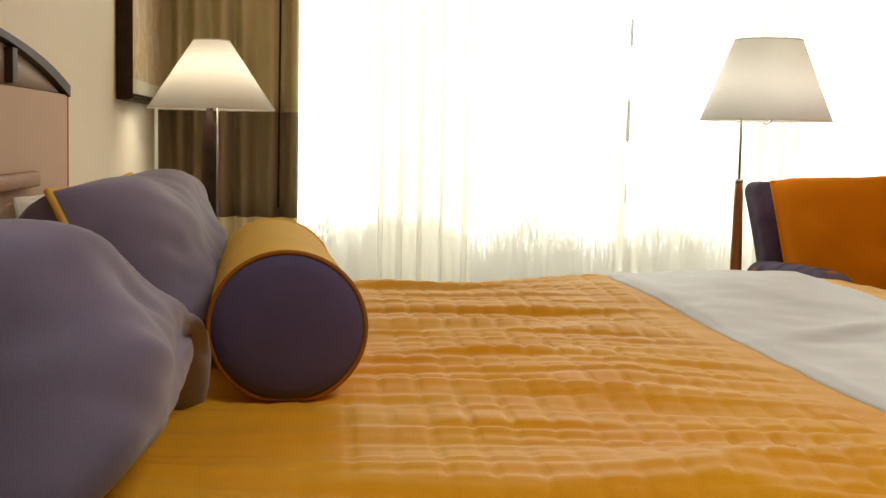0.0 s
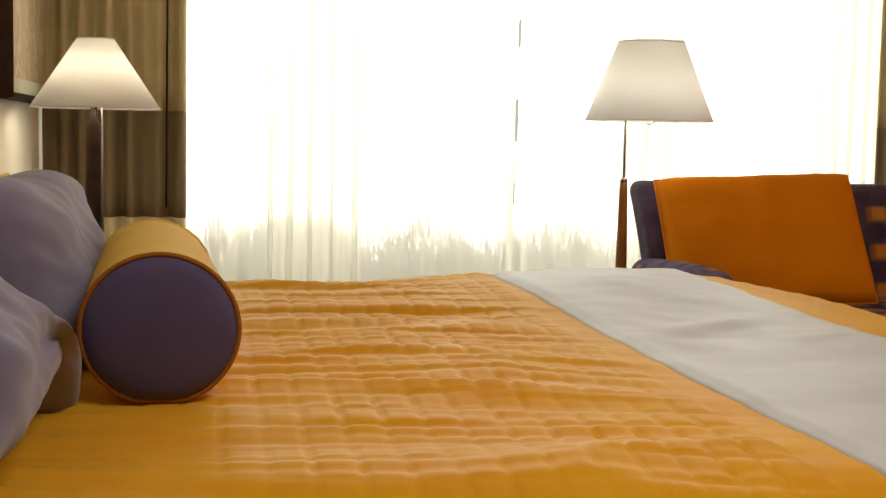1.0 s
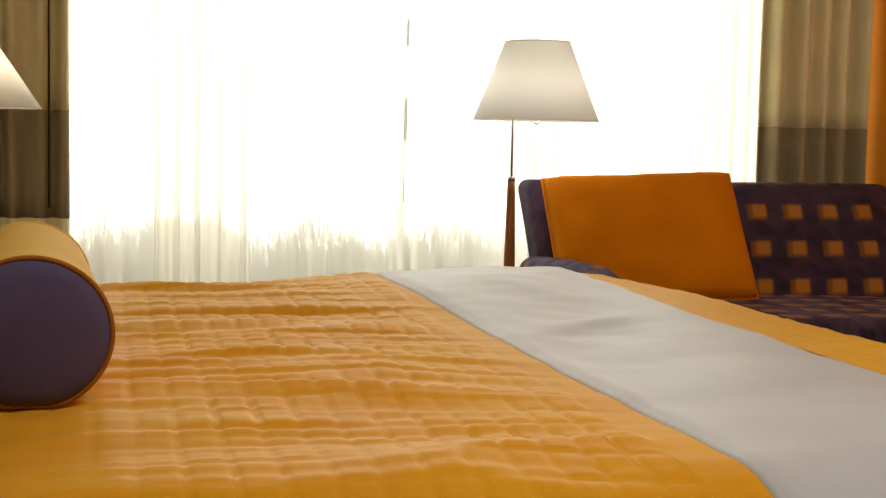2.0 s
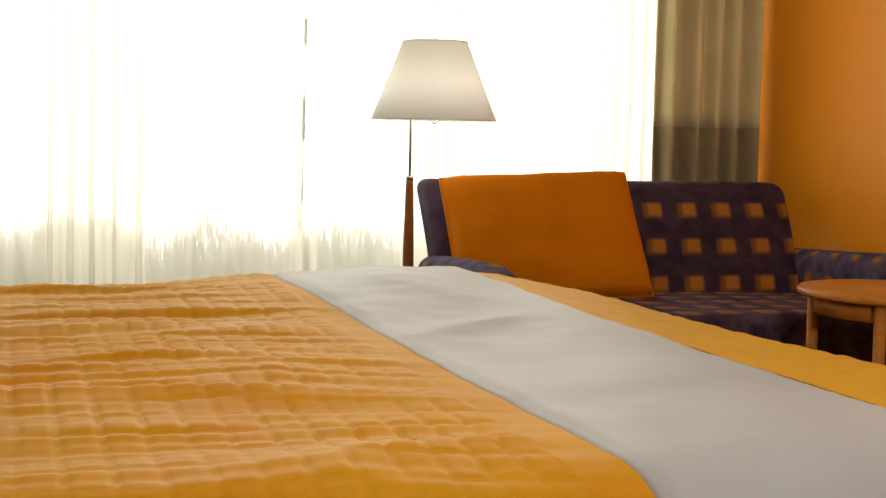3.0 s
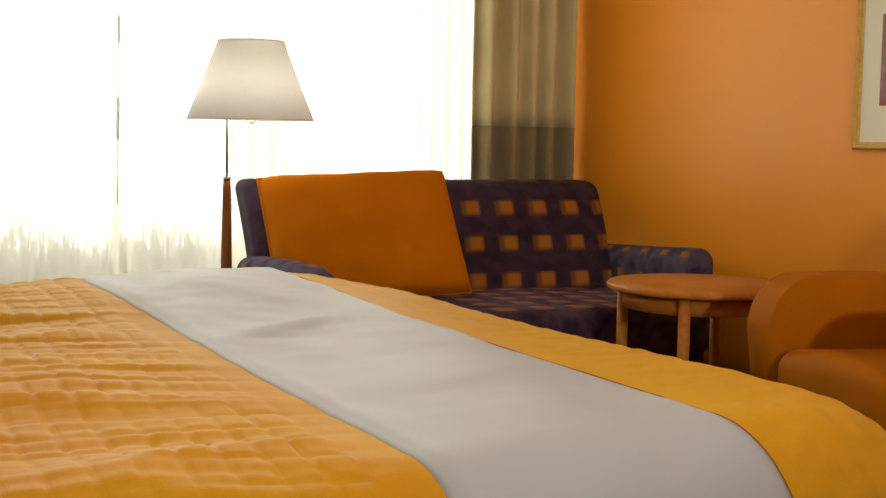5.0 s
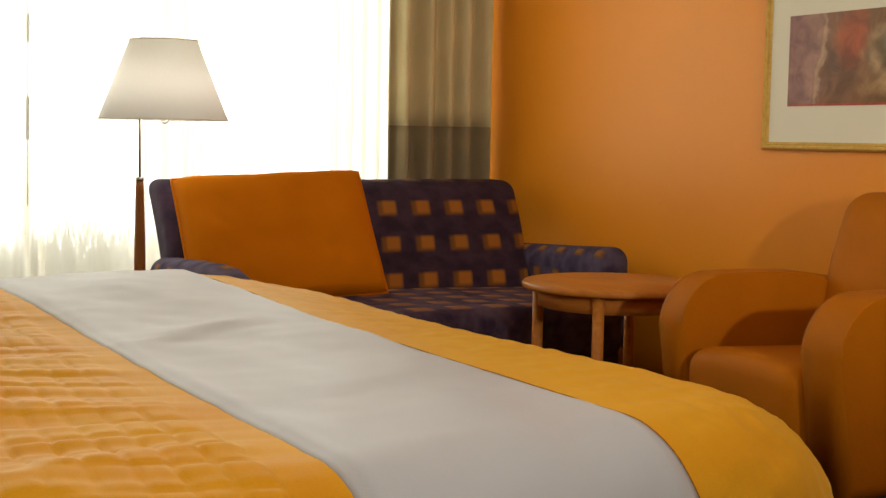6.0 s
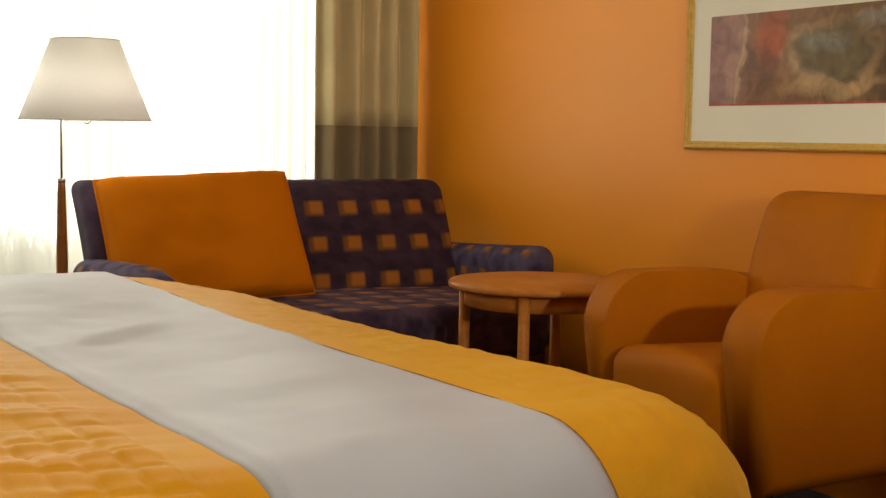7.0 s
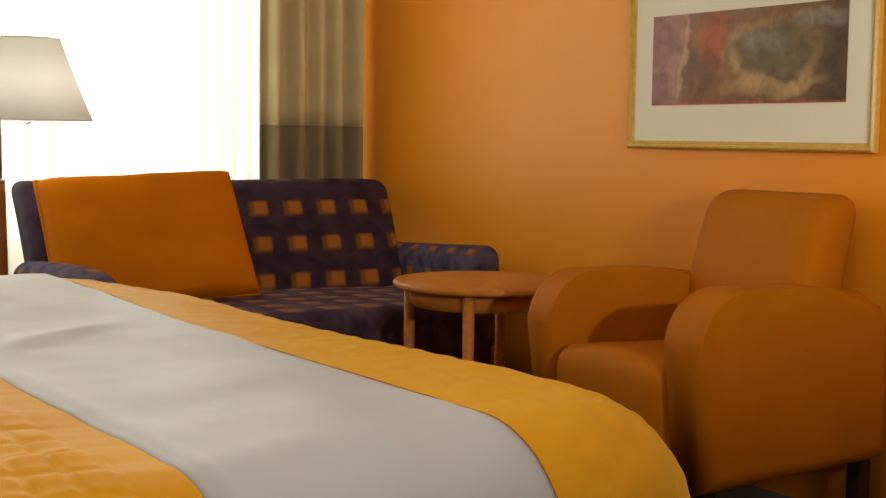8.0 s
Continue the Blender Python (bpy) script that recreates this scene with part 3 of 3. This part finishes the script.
part("panel", box((X0 + 0.003, HB0, 0.35), (X0 + 0.035, HB1, 1.085), 0.004), M_PINK, head, "pink-beige upholstered panel")
part("upper_panel", sheet(lambda y, k: (X0 + 0.012, y, 1.088 + (arch(y) - 1.088) * k), span(HB0, HB1, 24), (0, 1), 0.012), M_GREYPANEL, head, "warm grey arched panel")
bm = bmesh.new()
prev = None
for y in span(HB0, HB1, 30):
    ring = [bm.verts.new(p) for p in ((X0 + 0.003, y, arch(y) - 0.020), (X0 + 0.042, y, arch(y) - 0.020), (X0 + 0.042, y, arch(y) - 0.006 + 0.010 * ease((y - 3.3) / 0.6)), (X0 + 0.003, y, arch(y) - 0.006 + 0.010 * ease((y - 3.3) / 0.6)))]
    if prev:
        for k in range(4):
            bm.faces.new((prev[k], prev[(k + 1) % 4], ring[(k + 1) % 4], ring[k]))
    else:
        bm.faces.new(ring)
    prev = ring
bm.faces.new(prev)
part("arched_rail", bm, M_DARKWOOD, head, "dark walnut arched top rail", smooth=False)
for y in (HB0, HB1):
    part("stile", box((X0 + 0.003, y - 0.004, 0.35), (X0 + 0.037, y + 0.004, 1.085), 0.002), M_TAN, head, "thin tan stile", smooth=False)
for y in (3.40, 2.63):
    part("muntin", box((X0 + 0.013, y - 0.02, 1.09), (X0 + 0.04, y + 0.02, arch(y) - 0.024), 0.002), M_DARKWOOD, head, smooth=False)
part("ledge", box((X0 + 0.036, 2.2, 0.895), (X0 + 0.06, 3.52, 0.925), 0.006), M_TAN, head, "tan wooden ledge")


# ---- pictures ----
def picture(name, place, face, width, height, bar, depth, mat_w, frame_mat, art, label):
    """A framed print on a wall. face: +1 hangs on the wall at low x, -1 on the wall at high x. place: the wall point at its lower middle."""
    x, y, z = place
    t = thing(name, place, label, "picture")
    a, b, c, d = y - width / 2, y + width / 2, z, z + height

    def slab(lo, hi, near, far, bevel=0.004):
        xs = sorted((x + face * near, x + face * far))
        return box((xs[0], lo[0], lo[1]), (xs[1], hi[0], hi[1]), bevel)
    profile = ((0, 0.003), (0, 0.62), (0.10, 0.80), (0.30, 1.0), (0.52, 0.92), (0.60, 0.72), (0.74, 0.74), (0.86, 0.62), (1.0, 0.45), (1.0, 0.1))
    for k in range(4):
        bm = bmesh.new()
        ends = []
        for side in (k, (k + 1) % 4):
            ring = []
            for inset, rise in profile:
                i = inset * bar
                yy, zz = ((a + i, c + i), (b - i, c + i), (b - i, d - i), (a + i, d - i))[side]
                ring.append(bm.verts.new((x + face * max(0.003, rise * depth), yy, zz)))
            ends.append(ring)
        m = len(profile)
        for j in range(m):
            bm.faces.new((ends[0][j], ends[0][(j + 1) % m], ends[1][(j + 1) % m], ends[1][j]))
        for ring in ends:
            bm.faces.new(ring)
        part("frame_bar", bm, frame_mat, t, smooth=False)
    part("mount", slab((a + bar, c + bar), (b - bar, d - bar), 0.004, depth * 0.5, 0), M_MAT, t, "cream mount", smooth=False)
    part("print", slab((a + mat_w[0], c + mat_w[1]), (b - mat_w[0], d - mat_w[1]), depth * 0.5, depth * 0.5 + 0.002, 0), art, t, "", smooth=False)
    return t


picture("framed_print", (X1, 3.588, 1.018), -1, 0.99, 0.565, 0.026, 0.028, (0.107, 0.14), M_GILT, M_ART, "gilt-framed brown and red abstract print on the orange wall")
picture("framed_print", (X0, 5.405, 1.10), 1, 1.09, 0.70, 0.024, 0.05, (0.07, 0.07), M_DARKWOOD, M_ART_B, "dark-framed sepia print on the cream wall")


# ---- lamps ----
def shade(t, centre, r0, r1, z0, z1):
    n = 56
    bm = lathe([(r0, z0), ((r0 + r1) / 2, (z0 + z1) / 2), (r1, z1), (r1 - 0.003, z1), ((r0 + r1) / 2 - 0.003, (z0 + z1) / 2), (r0 - 0.003, z0)], (centre[0], centre[1], 0), n, True)
    s = part("shade", bm, M_SHADE, t, "ivory linen shade")
    for r, z in ((r0, z0), (r1, z1)):
        ring = [(centre[0] + r * math.cos(a), centre[1] + r * math.sin(a), z) for a in (2 * math.pi * k / n for k in range(n + 2))]
        part("trim", tube(ring, 0.0022, 6), M_SHADE_TRIM, s)
    return s


fl = thing("floor_lamp", (1.80, 5.25, 0), "floor lamp with red-brown wooden stem and ivory shade", "floor lamp", "lamps")
LB = (1.884, 5.25)
shade(fl, LB, 0.220, 0.114, 1.084, 1.354)
part("stem", lathe([(0.0125, 0.876), (0.0145, 0.84), (0.0195, 0.60), (0.020, 0.30), (0.016, 0.03)], (1.80, 5.25, 0), 20), M_LAMPWOOD, fl, "tapered red-brown wooden stem")
part("ferrule", lathe([(0.0135, 0.872), (0.0135, 0.886)], (1.80, 5.25, 0), 18), M_STEEL, fl, "steel ferrule")
part("foot", lathe([(0.14, 0.0), (0.14, 0.015), (0.03, 0.03)], (1.80, 5.25, 0), 36), M_STEEL, fl, "steel disc foot")
part("rod", tube([(1.80, 5.25, 0.88), (1.80, 5.25, 1.06), (1.803, 5.25, 1.10), (1.815, 5.25, 1.13), (1.85, 5.25, 1.155), (1.884, 5.25, 1.16)], 0.0045, 10), M_STEEL, fl, "slim steel rod")
part("hook", tube([(1.907, 5.25, 1.13), (1.906, 5.25, 1.10), (1.900, 5.25, 1.080), (1.888, 5.25, 1.072), (1.878, 5.25, 1.078)], 0.0042, 8), M_STEEL, fl, "steel pull hook")
part("socket", lathe([(0.014, 1.15), (0.017, 1.17), (0.017, 1.22)], (*LB, 0), 16), M_STEEL, fl)

# light added inside the shade to brighten it evenly; the lamp counts as off
lamp("shade_fill_light", "POINT", (LB[0], LB[1], 1.125), (0, 0, 0), 2.2, (1.0, 0.97, 0.92), radius=0.13)

tl = thing("bedside_lamp", (0.033, 5.146, 0), "tall dark wooden lamp with conical cream shade, lit", "lamp", "lamps")
LA = (0.036, 5.146)
shade(tl, LA, 0.200, 0.057, 1.083, 1.298)
part("stem", lathe([(0.010, 1.085), (0.012, 1.045), (0.022, 1.03), (0.026, 0.95), (0.032, 0.60), (0.035, 0.10)], (LA[0] - 0.005, LA[1], 0), 24), M_DARKWOOD, tl, "dark walnut stem")
part("foot", lathe([(0.13, 0.0), (0.13, 0.03), (0.04, 0.10)], (LA[0] - 0.005, LA[1], 0), 32), M_DARKWOOD, tl)
part("socket", lathe([(0.012, 1.085), (0.016, 1.11), (0.016, 1.15)], (*LA, 0), 16), M_STEEL, tl)
part("bulb", lathe([(0.010, 1.15), (0.024, 1.175), (0.028, 1.20), (0.018, 1.225), (0.003, 1.232)], (*LA, 0), 20), M_WHITE, tl)
part("pull_chain", tube([(LA[0] + 0.022, LA[1] - 0.03, 1.15), (LA[0] + 0.022, LA[1] - 0.03, 0.72)], 0.003, 6), M_STEEL, tl, "thin pull chain")
lamp("bedside_bulb_light", "POINT", (LA[0], LA[1], 1.17), (0, 0, 0), 2.8, (1.0, 0.84, 0.66), radius=0.10)


# ---- curtains ----
def curtain(xa, xb, y, folds, depth, seed=0.0):
    """A hanging cloth between xa and xb, its folds uneven in width and depth."""
    n = max(60, int(folds * 14))

    def at(k, z):
        s = k + 0.35 / folds * noise.noise(Vector((k * folds * 0.6 + seed, 0, 0.5)))
        d = depth * (0.45 + 0.9 * abs(noise.noise(Vector((k * folds * 0.45 + seed, 3.3, 1.0)))))
        sway = 0.006 * noise.noise(Vector((k * 9 + seed, z * 1.2, 0)))
        return (xa + (xb - xa) * k + sway, y + d * math.sin(2 * math.pi * folds * s) + sway, z)
    return at, n


def hang(name, xa, xb, y, folds, depth, label, category, pieces, seed=0.0, thick=0.0):
    at, n = curtain(xa, xb, y, folds, depth, seed)
    t = thing(name, ((xa + xb) / 2, y, 0.04), label, category, "curtains at the window")
    for piece, z0, z1, material, note in pieces:
        part(piece, sheet(at, span(0, 1, n), span(z0, z1, max(2, int((z1 - z0) / 0.08))), thick), material, t, note)
    return t


def pleats(t, xs):
    """Tight stitched pleats down a gathered sheer: narrow doubled folds."""
    for x in xs:
        w = 0.010 + 0.036 * abs(noise.noise(Vector((x * 13, 2.0, 0))))
        part("pleat", sheet(lambda k, z: (x + w * math.sin(k) * (0.8 + 0.4 * noise.noise(Vector((x * 5, z * 2.5, 1)))) + 0.006 * noise.noise(Vector((x * 9, z * 1.5, 4))), 5.846 - 0.010 * math.cos(k), z), span(-2.2, 2.2, 8), span(0.06, 2.40, 24)), M_PLEAT, t)


DRAPE = (("drape_hem", 0.04, 0.70, M_DRAPE, ""), ("drape_band", 0.70, 1.088, M_BAND, "darker umber band"), ("drape_top", 1.088, 2.42, M_DRAPE, ""))
hang("drape", -0.205, 0.30, 5.80, 6, 0.045, "olive-beige drape with darker band beside the cream wall", "curtain", DRAPE, 1.0, 0.003)
hang("drape", 3.035, 3.508, 5.80, 5, 0.055, "olive-beige drape with darker band in the orange corner", "curtain", DRAPE, 5.0, 0.003)
hang("sheer_curtain", 0.28, 1.62, 5.90, 11, 0.014, "thin white sheer curtain glowing with daylight", "curtain", (("sheer_cloth", 0.05, 2.42, M_SHEER, ""),), 2.0)
hang("sheer_curtain", 1.60, 3.08, 5.92, 12, 0.014, "thin white sheer curtain glowing with daylight behind the sofa", "curtain", (("sheer_cloth", 0.05, 2.42, M_SHEER, ""),), 9.0)
gathered = hang("sheer_curtain", 0.60, 0.96, 5.862, 7, 0.010, "gathered double layer of white sheer curtain", "curtain", (("sheer_cloth", 0.05, 2.42, M_SHEER_DENSE, ""),), 12.0)
pleats(gathered, (0.612, 0.684, 0.759, 0.842, 0.93))
gathered = hang("sheer_curtain", 1.98, 2.22, 5.862, 4, 0.010, "gathered strip of white sheer curtain", "curtain", (("sheer_cloth", 0.05, 2.42, M_SHEER_DENSE, ""),), 15.0)
pleats(gathered, (1.985, 2.07, 2.158, 2.205))
gathered = hang("sheer_curtain", 2.78, 3.06, 5.862, 6, 0.010, "gathered white sheer curtain edge beside the drape", "curtain", (("sheer_cloth", 0.05, 2.42, M_SHEER_DENSE, ""),), 19.0)
pleats(gathered, (2.80, 2.865, 2.93, 3.0))
rail = thing("curtain_rail", (1.66, 5.86, 2.42), "white curtain rail above the window with pull wand and cord", "rail")
part("track", box((X0 + 0.01, 5.83, 2.42), (X1 - 0.01, 5.97, 2.45), 0.004), M_WINFRAME, rail)
part("pull_wand", tube([(0.235, 5.735, 2.42), (0.235, 5.735, 1.60), (0.232, 5.735, 0.74)], 0.004, 8), M_DARKWOOD, rail, "thin dark pull wand")
cord_z = [2.42, 1.47, 1.455, 1.37, 1.355, 1.17, 1.155, 1.01, 1.0, 0.85, 0.835, 0.775, 0.76]
cord_r = [0.0015, 0.0015, 0.006, 0.006, 0.0015, 0.0015, 0.0065, 0.0065, 0.0015, 0.0015, 0.003, 0.003, 0.001]
part("pull_cord", tube([(1.538 + 0.012 * (z - 0.76), 5.80, z) for z in cord_z], cord_r, 8), M_CORD, rail, "thin pale pull cord with toggles")


# shrubs added outside to darken the foot of the sheers, seen dimly through them
def shrub(x, y, w, h, seed, n, top):
    t = thing("shrub", (x, y, -0.02), "low brownish shrub of fine upright twigs, added to darken the foot of the sheers", "shrub", "shrubs outside")
    part("trunk", tube([(x, y, -0.02), (x + 0.02, y, h * 0.4)], [0.03, 0.02], 8), M_DARKWOOD, t)
    rnd = random.Random(seed)
    verts, faces = [], []
    for k in range(n):
        a, r, q = rnd.uniform(0, 6.283), rnd.random() ** 0.5, rnd.random()
        edge = 1 - 0.12 * r ** 4 + 0.10 * noise.noise(Vector((x * 9 + r * math.cos(a) * 2.4, seed, 0.7)))
        cx, cy, cz = x + w * r * math.cos(a), y + 0.5 * w * r * math.sin(a), h * edge * (0.10 + top * (1 - q ** 0.5))
        s, turn, tip = rnd.uniform(0.02, 0.05), rnd.uniform(0, 6.283), rnd.uniform(-6, 6)
        dx, dy, first = 0.0011 * math.cos(turn), 0.0011 * math.sin(turn), len(verts)
        verts += [(cx - dx, cy - dy, cz), (cx + tip * dy, cy - tip * dx, cz - s), (cx + dx, cy + dy, cz), (cx - tip * dx, cy + tip * dy, cz + s)]
        faces.append((first, first + 1, first + 2, first + 3))
    me = bpy.data.meshes.new("crown")
    me.from_pydata([(p[0] - x, p[1] - y, p[2] + 0.02) for p in verts], [], faces)
    me.materials.append(M_LEAF)
    new("crown", me).parent = t


for i in range(1, 9):
    x = -0.05 + 0.27 * i
    h = 0.545 + 0.10 * noise.noise(Vector((x * 3.7, 1.0, 2.0)))
    shrub(x, 6.42, 0.21, 0.66 if i == 3 else h, 40 + i, 70000 if i == 3 else 26000, 0.95 if i == 3 else 1.15)


# ---- sofa ----
sofa = thing("sofa", (2.6, 5.0, 0), "two-seat sofa in purple fabric with orange squares", "sofa")


def soft_box(lo, hi, r, seg=5, shape=None, cuts=8):
    """A padded block: every edge rounded with the radius r, then bent by shape."""
    def stops(a, b):
        rim = [r * (1 - math.cos(math.pi / 2 * k / seg)) for k in range(seg + 1)]
        return [a + d for d in rim] + span(a + r, b - r, cuts)[1:-1] + [b - d for d in reversed(rim)]
    axes = [stops(lo[k], hi[k]) for k in range(3)]
    bm = bmesh.new()
    made = {}

    def vert(p):
        key = tuple(round(c, 5) for c in p)
        if key not in made:
            inner = Vector([min(max(p[k], lo[k] + r), hi[k] - r) for k in range(3)])
            off = Vector(p) - inner
            q = inner + off.normalized() * r if off.length > 1e-7 else Vector(p)
            made[key] = bm.verts.new(shape(q) if shape else q)
        return made[key]
    for k in range(3):
        a, c = axes[(k + 1) % 3], axes[(k + 2) % 3]
        for end in (lo[k], hi[k]):
            for i in range(len(a) - 1):
                for j in range(len(c) - 1):
                    q = []
                    for u, v in ((a[i], c[j]), (a[i + 1], c[j]), (a[i + 1], c[j + 1]), (a[i], c[j + 1])):
                        p = [0, 0, 0]
                        p[k], p[(k + 1) % 3], p[(k + 2) % 3] = end, u, v
                        q.append(vert(p))
                    if len(set(q)) == 4:
                        bm.faces.new(q)
    return bm


def lean(c):
    k = (c.z - 0.44) / 0.43
    c.y += 0.42 * k
    if k > 0:
        c.x += (0.17 if c.x > 2.7 else 0.05) * k * min(1.0, abs(c.x - 2.6) / 0.7)
    c.y -= 0.02 * math.sin(max(0, min(1, k)) * math.pi)
    c.z += 0.006 * noise.noise(Vector((c.x * 4, c.y, c.z * 3)))
    return c


part("plinth", soft_box((1.85, 4.56, 0.09), (3.40, 5.45, 0.30), 0.02, 2), M_SEAT, sofa, "dark purple base")
part("seat_cushion", soft_box((1.97, 4.47, 0.28), (3.30, 5.16, 0.472), 0.05, 5, lambda c: Vector((c.x, c.y, c.z + 0.012 * math.sin((c.x - 1.95) / 1.3 * math.pi) * max(0, (c.z - 0.28) / 0.19)))), M_SEAT, sofa, "purple seat cushion flecked with orange")
part("backrest", soft_box((1.87, 5.03, 0.30), (3.28, 5.20, 0.868), 0.045, 5, lean), M_SOFA, sofa, "purple backrest with rows of orange squares")
for x0, x1 in ((1.835, 1.975), (3.305, 3.435)):
    def arm(c):
        k = (c.y - 4.42) / 1.1
        if x0 > 2.5:
            c.y = 4.62 + (c.y - 4.43) * 0.80
        low = 0.012 + 0.11 * min(1.0, max(0.0, (4.76 - c.y) / 0.33)) ** 2 if x0 < 2.5 else 0.0
        c.z += max(0, (c.z - 0.1) / 0.545) * (0.025 - 0.045 * k - low + 0.004 * noise.noise(c * 5))
        return c
    part("armrest", soft_box((x0, 4.43, 0.10), (x1, 5.30, 0.632), 0.06, 6, arm), M_ARM, sofa, "rounded purple armrest")
for x in (1.90, 3.35):
    for y in (4.62, 5.25):
        part("leg", lathe([(0.022, 0.0), (0.028, 0.095)], (x, y, 0), 14), M_DARKWOOD, sofa)

tilt = Matrix.Translation((2.252, 5.085, 0.682)) @ Matrix(((1, 0, 0.055, 0), (0, 1, 0, 0), (0, 0, 1, 0), (0, 0, 0, 1))) @ Matrix.Rotation(radians(-2.2), 4, "Y") @ Matrix.Rotation(radians(90 - 33), 4, "X")
cush = thing("sofa_cushion", (2.285, 5.0, 0.48), "large burnt-orange cushion leaning on the sofa back", "cushion")
part("cover", puff((0.71, 0.50), 0.13, tilt, 36, 0.02, 3.0, 0.006, 0.22), M_CUSHION, cush)
part("piping", tube(puff_seam((0.71, 0.50), tilt, 0.02), 0.0050, 6), M_CUSHION, cush)

# ---- side table ----
TC, TZ = (2.953, 4.084), 0.604
table = thing("side_table", (*TC, 0), "round honey-coloured wooden side table beside the sofa", "table")
part("tabletop", lathe([(0.277, TZ - 0.022), (0.285, TZ - 0.017), (0.286, TZ - 0.007), (0.280, TZ)], (*TC, 0), 64), M_TABLE, table, "round beech top")
n = 48
part("apron", lathe([(0.236, TZ - 0.075), (0.236, TZ - 0.023), (0.222, TZ - 0.023), (0.222, TZ - 0.075)], (*TC, 0), n, True), M_TABLE, table, "curved apron")
for a in (223, 131, 41, 313):
    x, y = TC[0] + 0.243 * math.cos(radians(a)), TC[1] + 0.243 * math.sin(radians(a))
    part("leg", lathe([(0.014, 0.0), (0.017, 0.3), (0.018, TZ - 0.023)], (x, y, 0), 16), M_TABLE, table)

# ---- armchair ----
chair = thing("armchair", (3.1, 3.27, 0), "tan-orange leather armchair with rounded arms against the wall", "armchair")


def chair_arm(y0, y1):
    """An arm panel: upright, its top rounded at the front and falling gently to the back."""
    outline = []
    for k in range(13):
        a = math.pi - math.pi / 2 * k / 12
        outline.append((2.90 + 0.15 * math.cos(a), 0.545 + 0.143 * math.sin(a)))
    outline += [(3.05, 0.687), (3.20, 0.680), (3.35, 0.660), (3.43, 0.620), (3.455, 0.56), (3.46, 0.21), (2.765, 0.20)]
    bm = bmesh.new()
    sides = []
    for y in (y0, y1):
        sides.append([bm.verts.new((x, y, z)) for x, z in outline])
    m = len(outline)
    for k in range(m):
        bm.faces.new((sides[0][k], sides[0][(k + 1) % m], sides[1][(k + 1) % m], sides[1][k]))
    bm.faces.new(sides[0])
    bm.faces.new(sides[1])
    rims = [e for e in bm.edges if abs(e.verts[0].co.y - e.verts[1].co.y) < 1e-6]
    bmesh.ops.bevel(bm, geom=rims, offset=0.047, segments=5, profile=0.5, affect="EDGES", clamp_overlap=True)
    return bm


for y0, y1 in ((2.945, 3.075), (3.505, 3.605)):
    arm_ob = part("armrest", chair_arm(y0, y1), M_CHAIR, chair, "rounded leather arm")
    arm_ob.modifiers.new("edge", "WEIGHTED_NORMAL")


def seat_shape(c):
    k = (c.x - 2.74) / 0.6
    c.z += (0.02 * math.sin((c.y - 3.078) / 0.424 * math.pi) - 0.03 * k) * max(0, (c.z - 0.2) / 0.3)
    return c


def back_shape(c):
    k = (c.z - 0.40) / 0.5
    c.x += 0.11 * k - 0.03 * math.sin(max(0, min(1, k)) * math.pi) * (3.42 - c.x) / 0.16
    return c


part("seat", soft_box((2.745, 3.078, 0.20), (3.32, 3.502, 0.50), 0.055, 6, seat_shape), M_CHAIR, chair, "padded seat")
part("backrest", soft_box((3.24, 3.085, 0.25), (3.40, 3.545, 0.905), 0.06, 6, back_shape), M_CHAIR, chair, "tall padded backrest")
for x in (2.82, 3.40):
    for y in (3.0, 3.55):
        part("leg", box((x - 0.022, y - 0.022, 0), (x + 0.022, y + 0.022, 0.215), 0.004), M_DARKWOOD, chair, smooth=False)
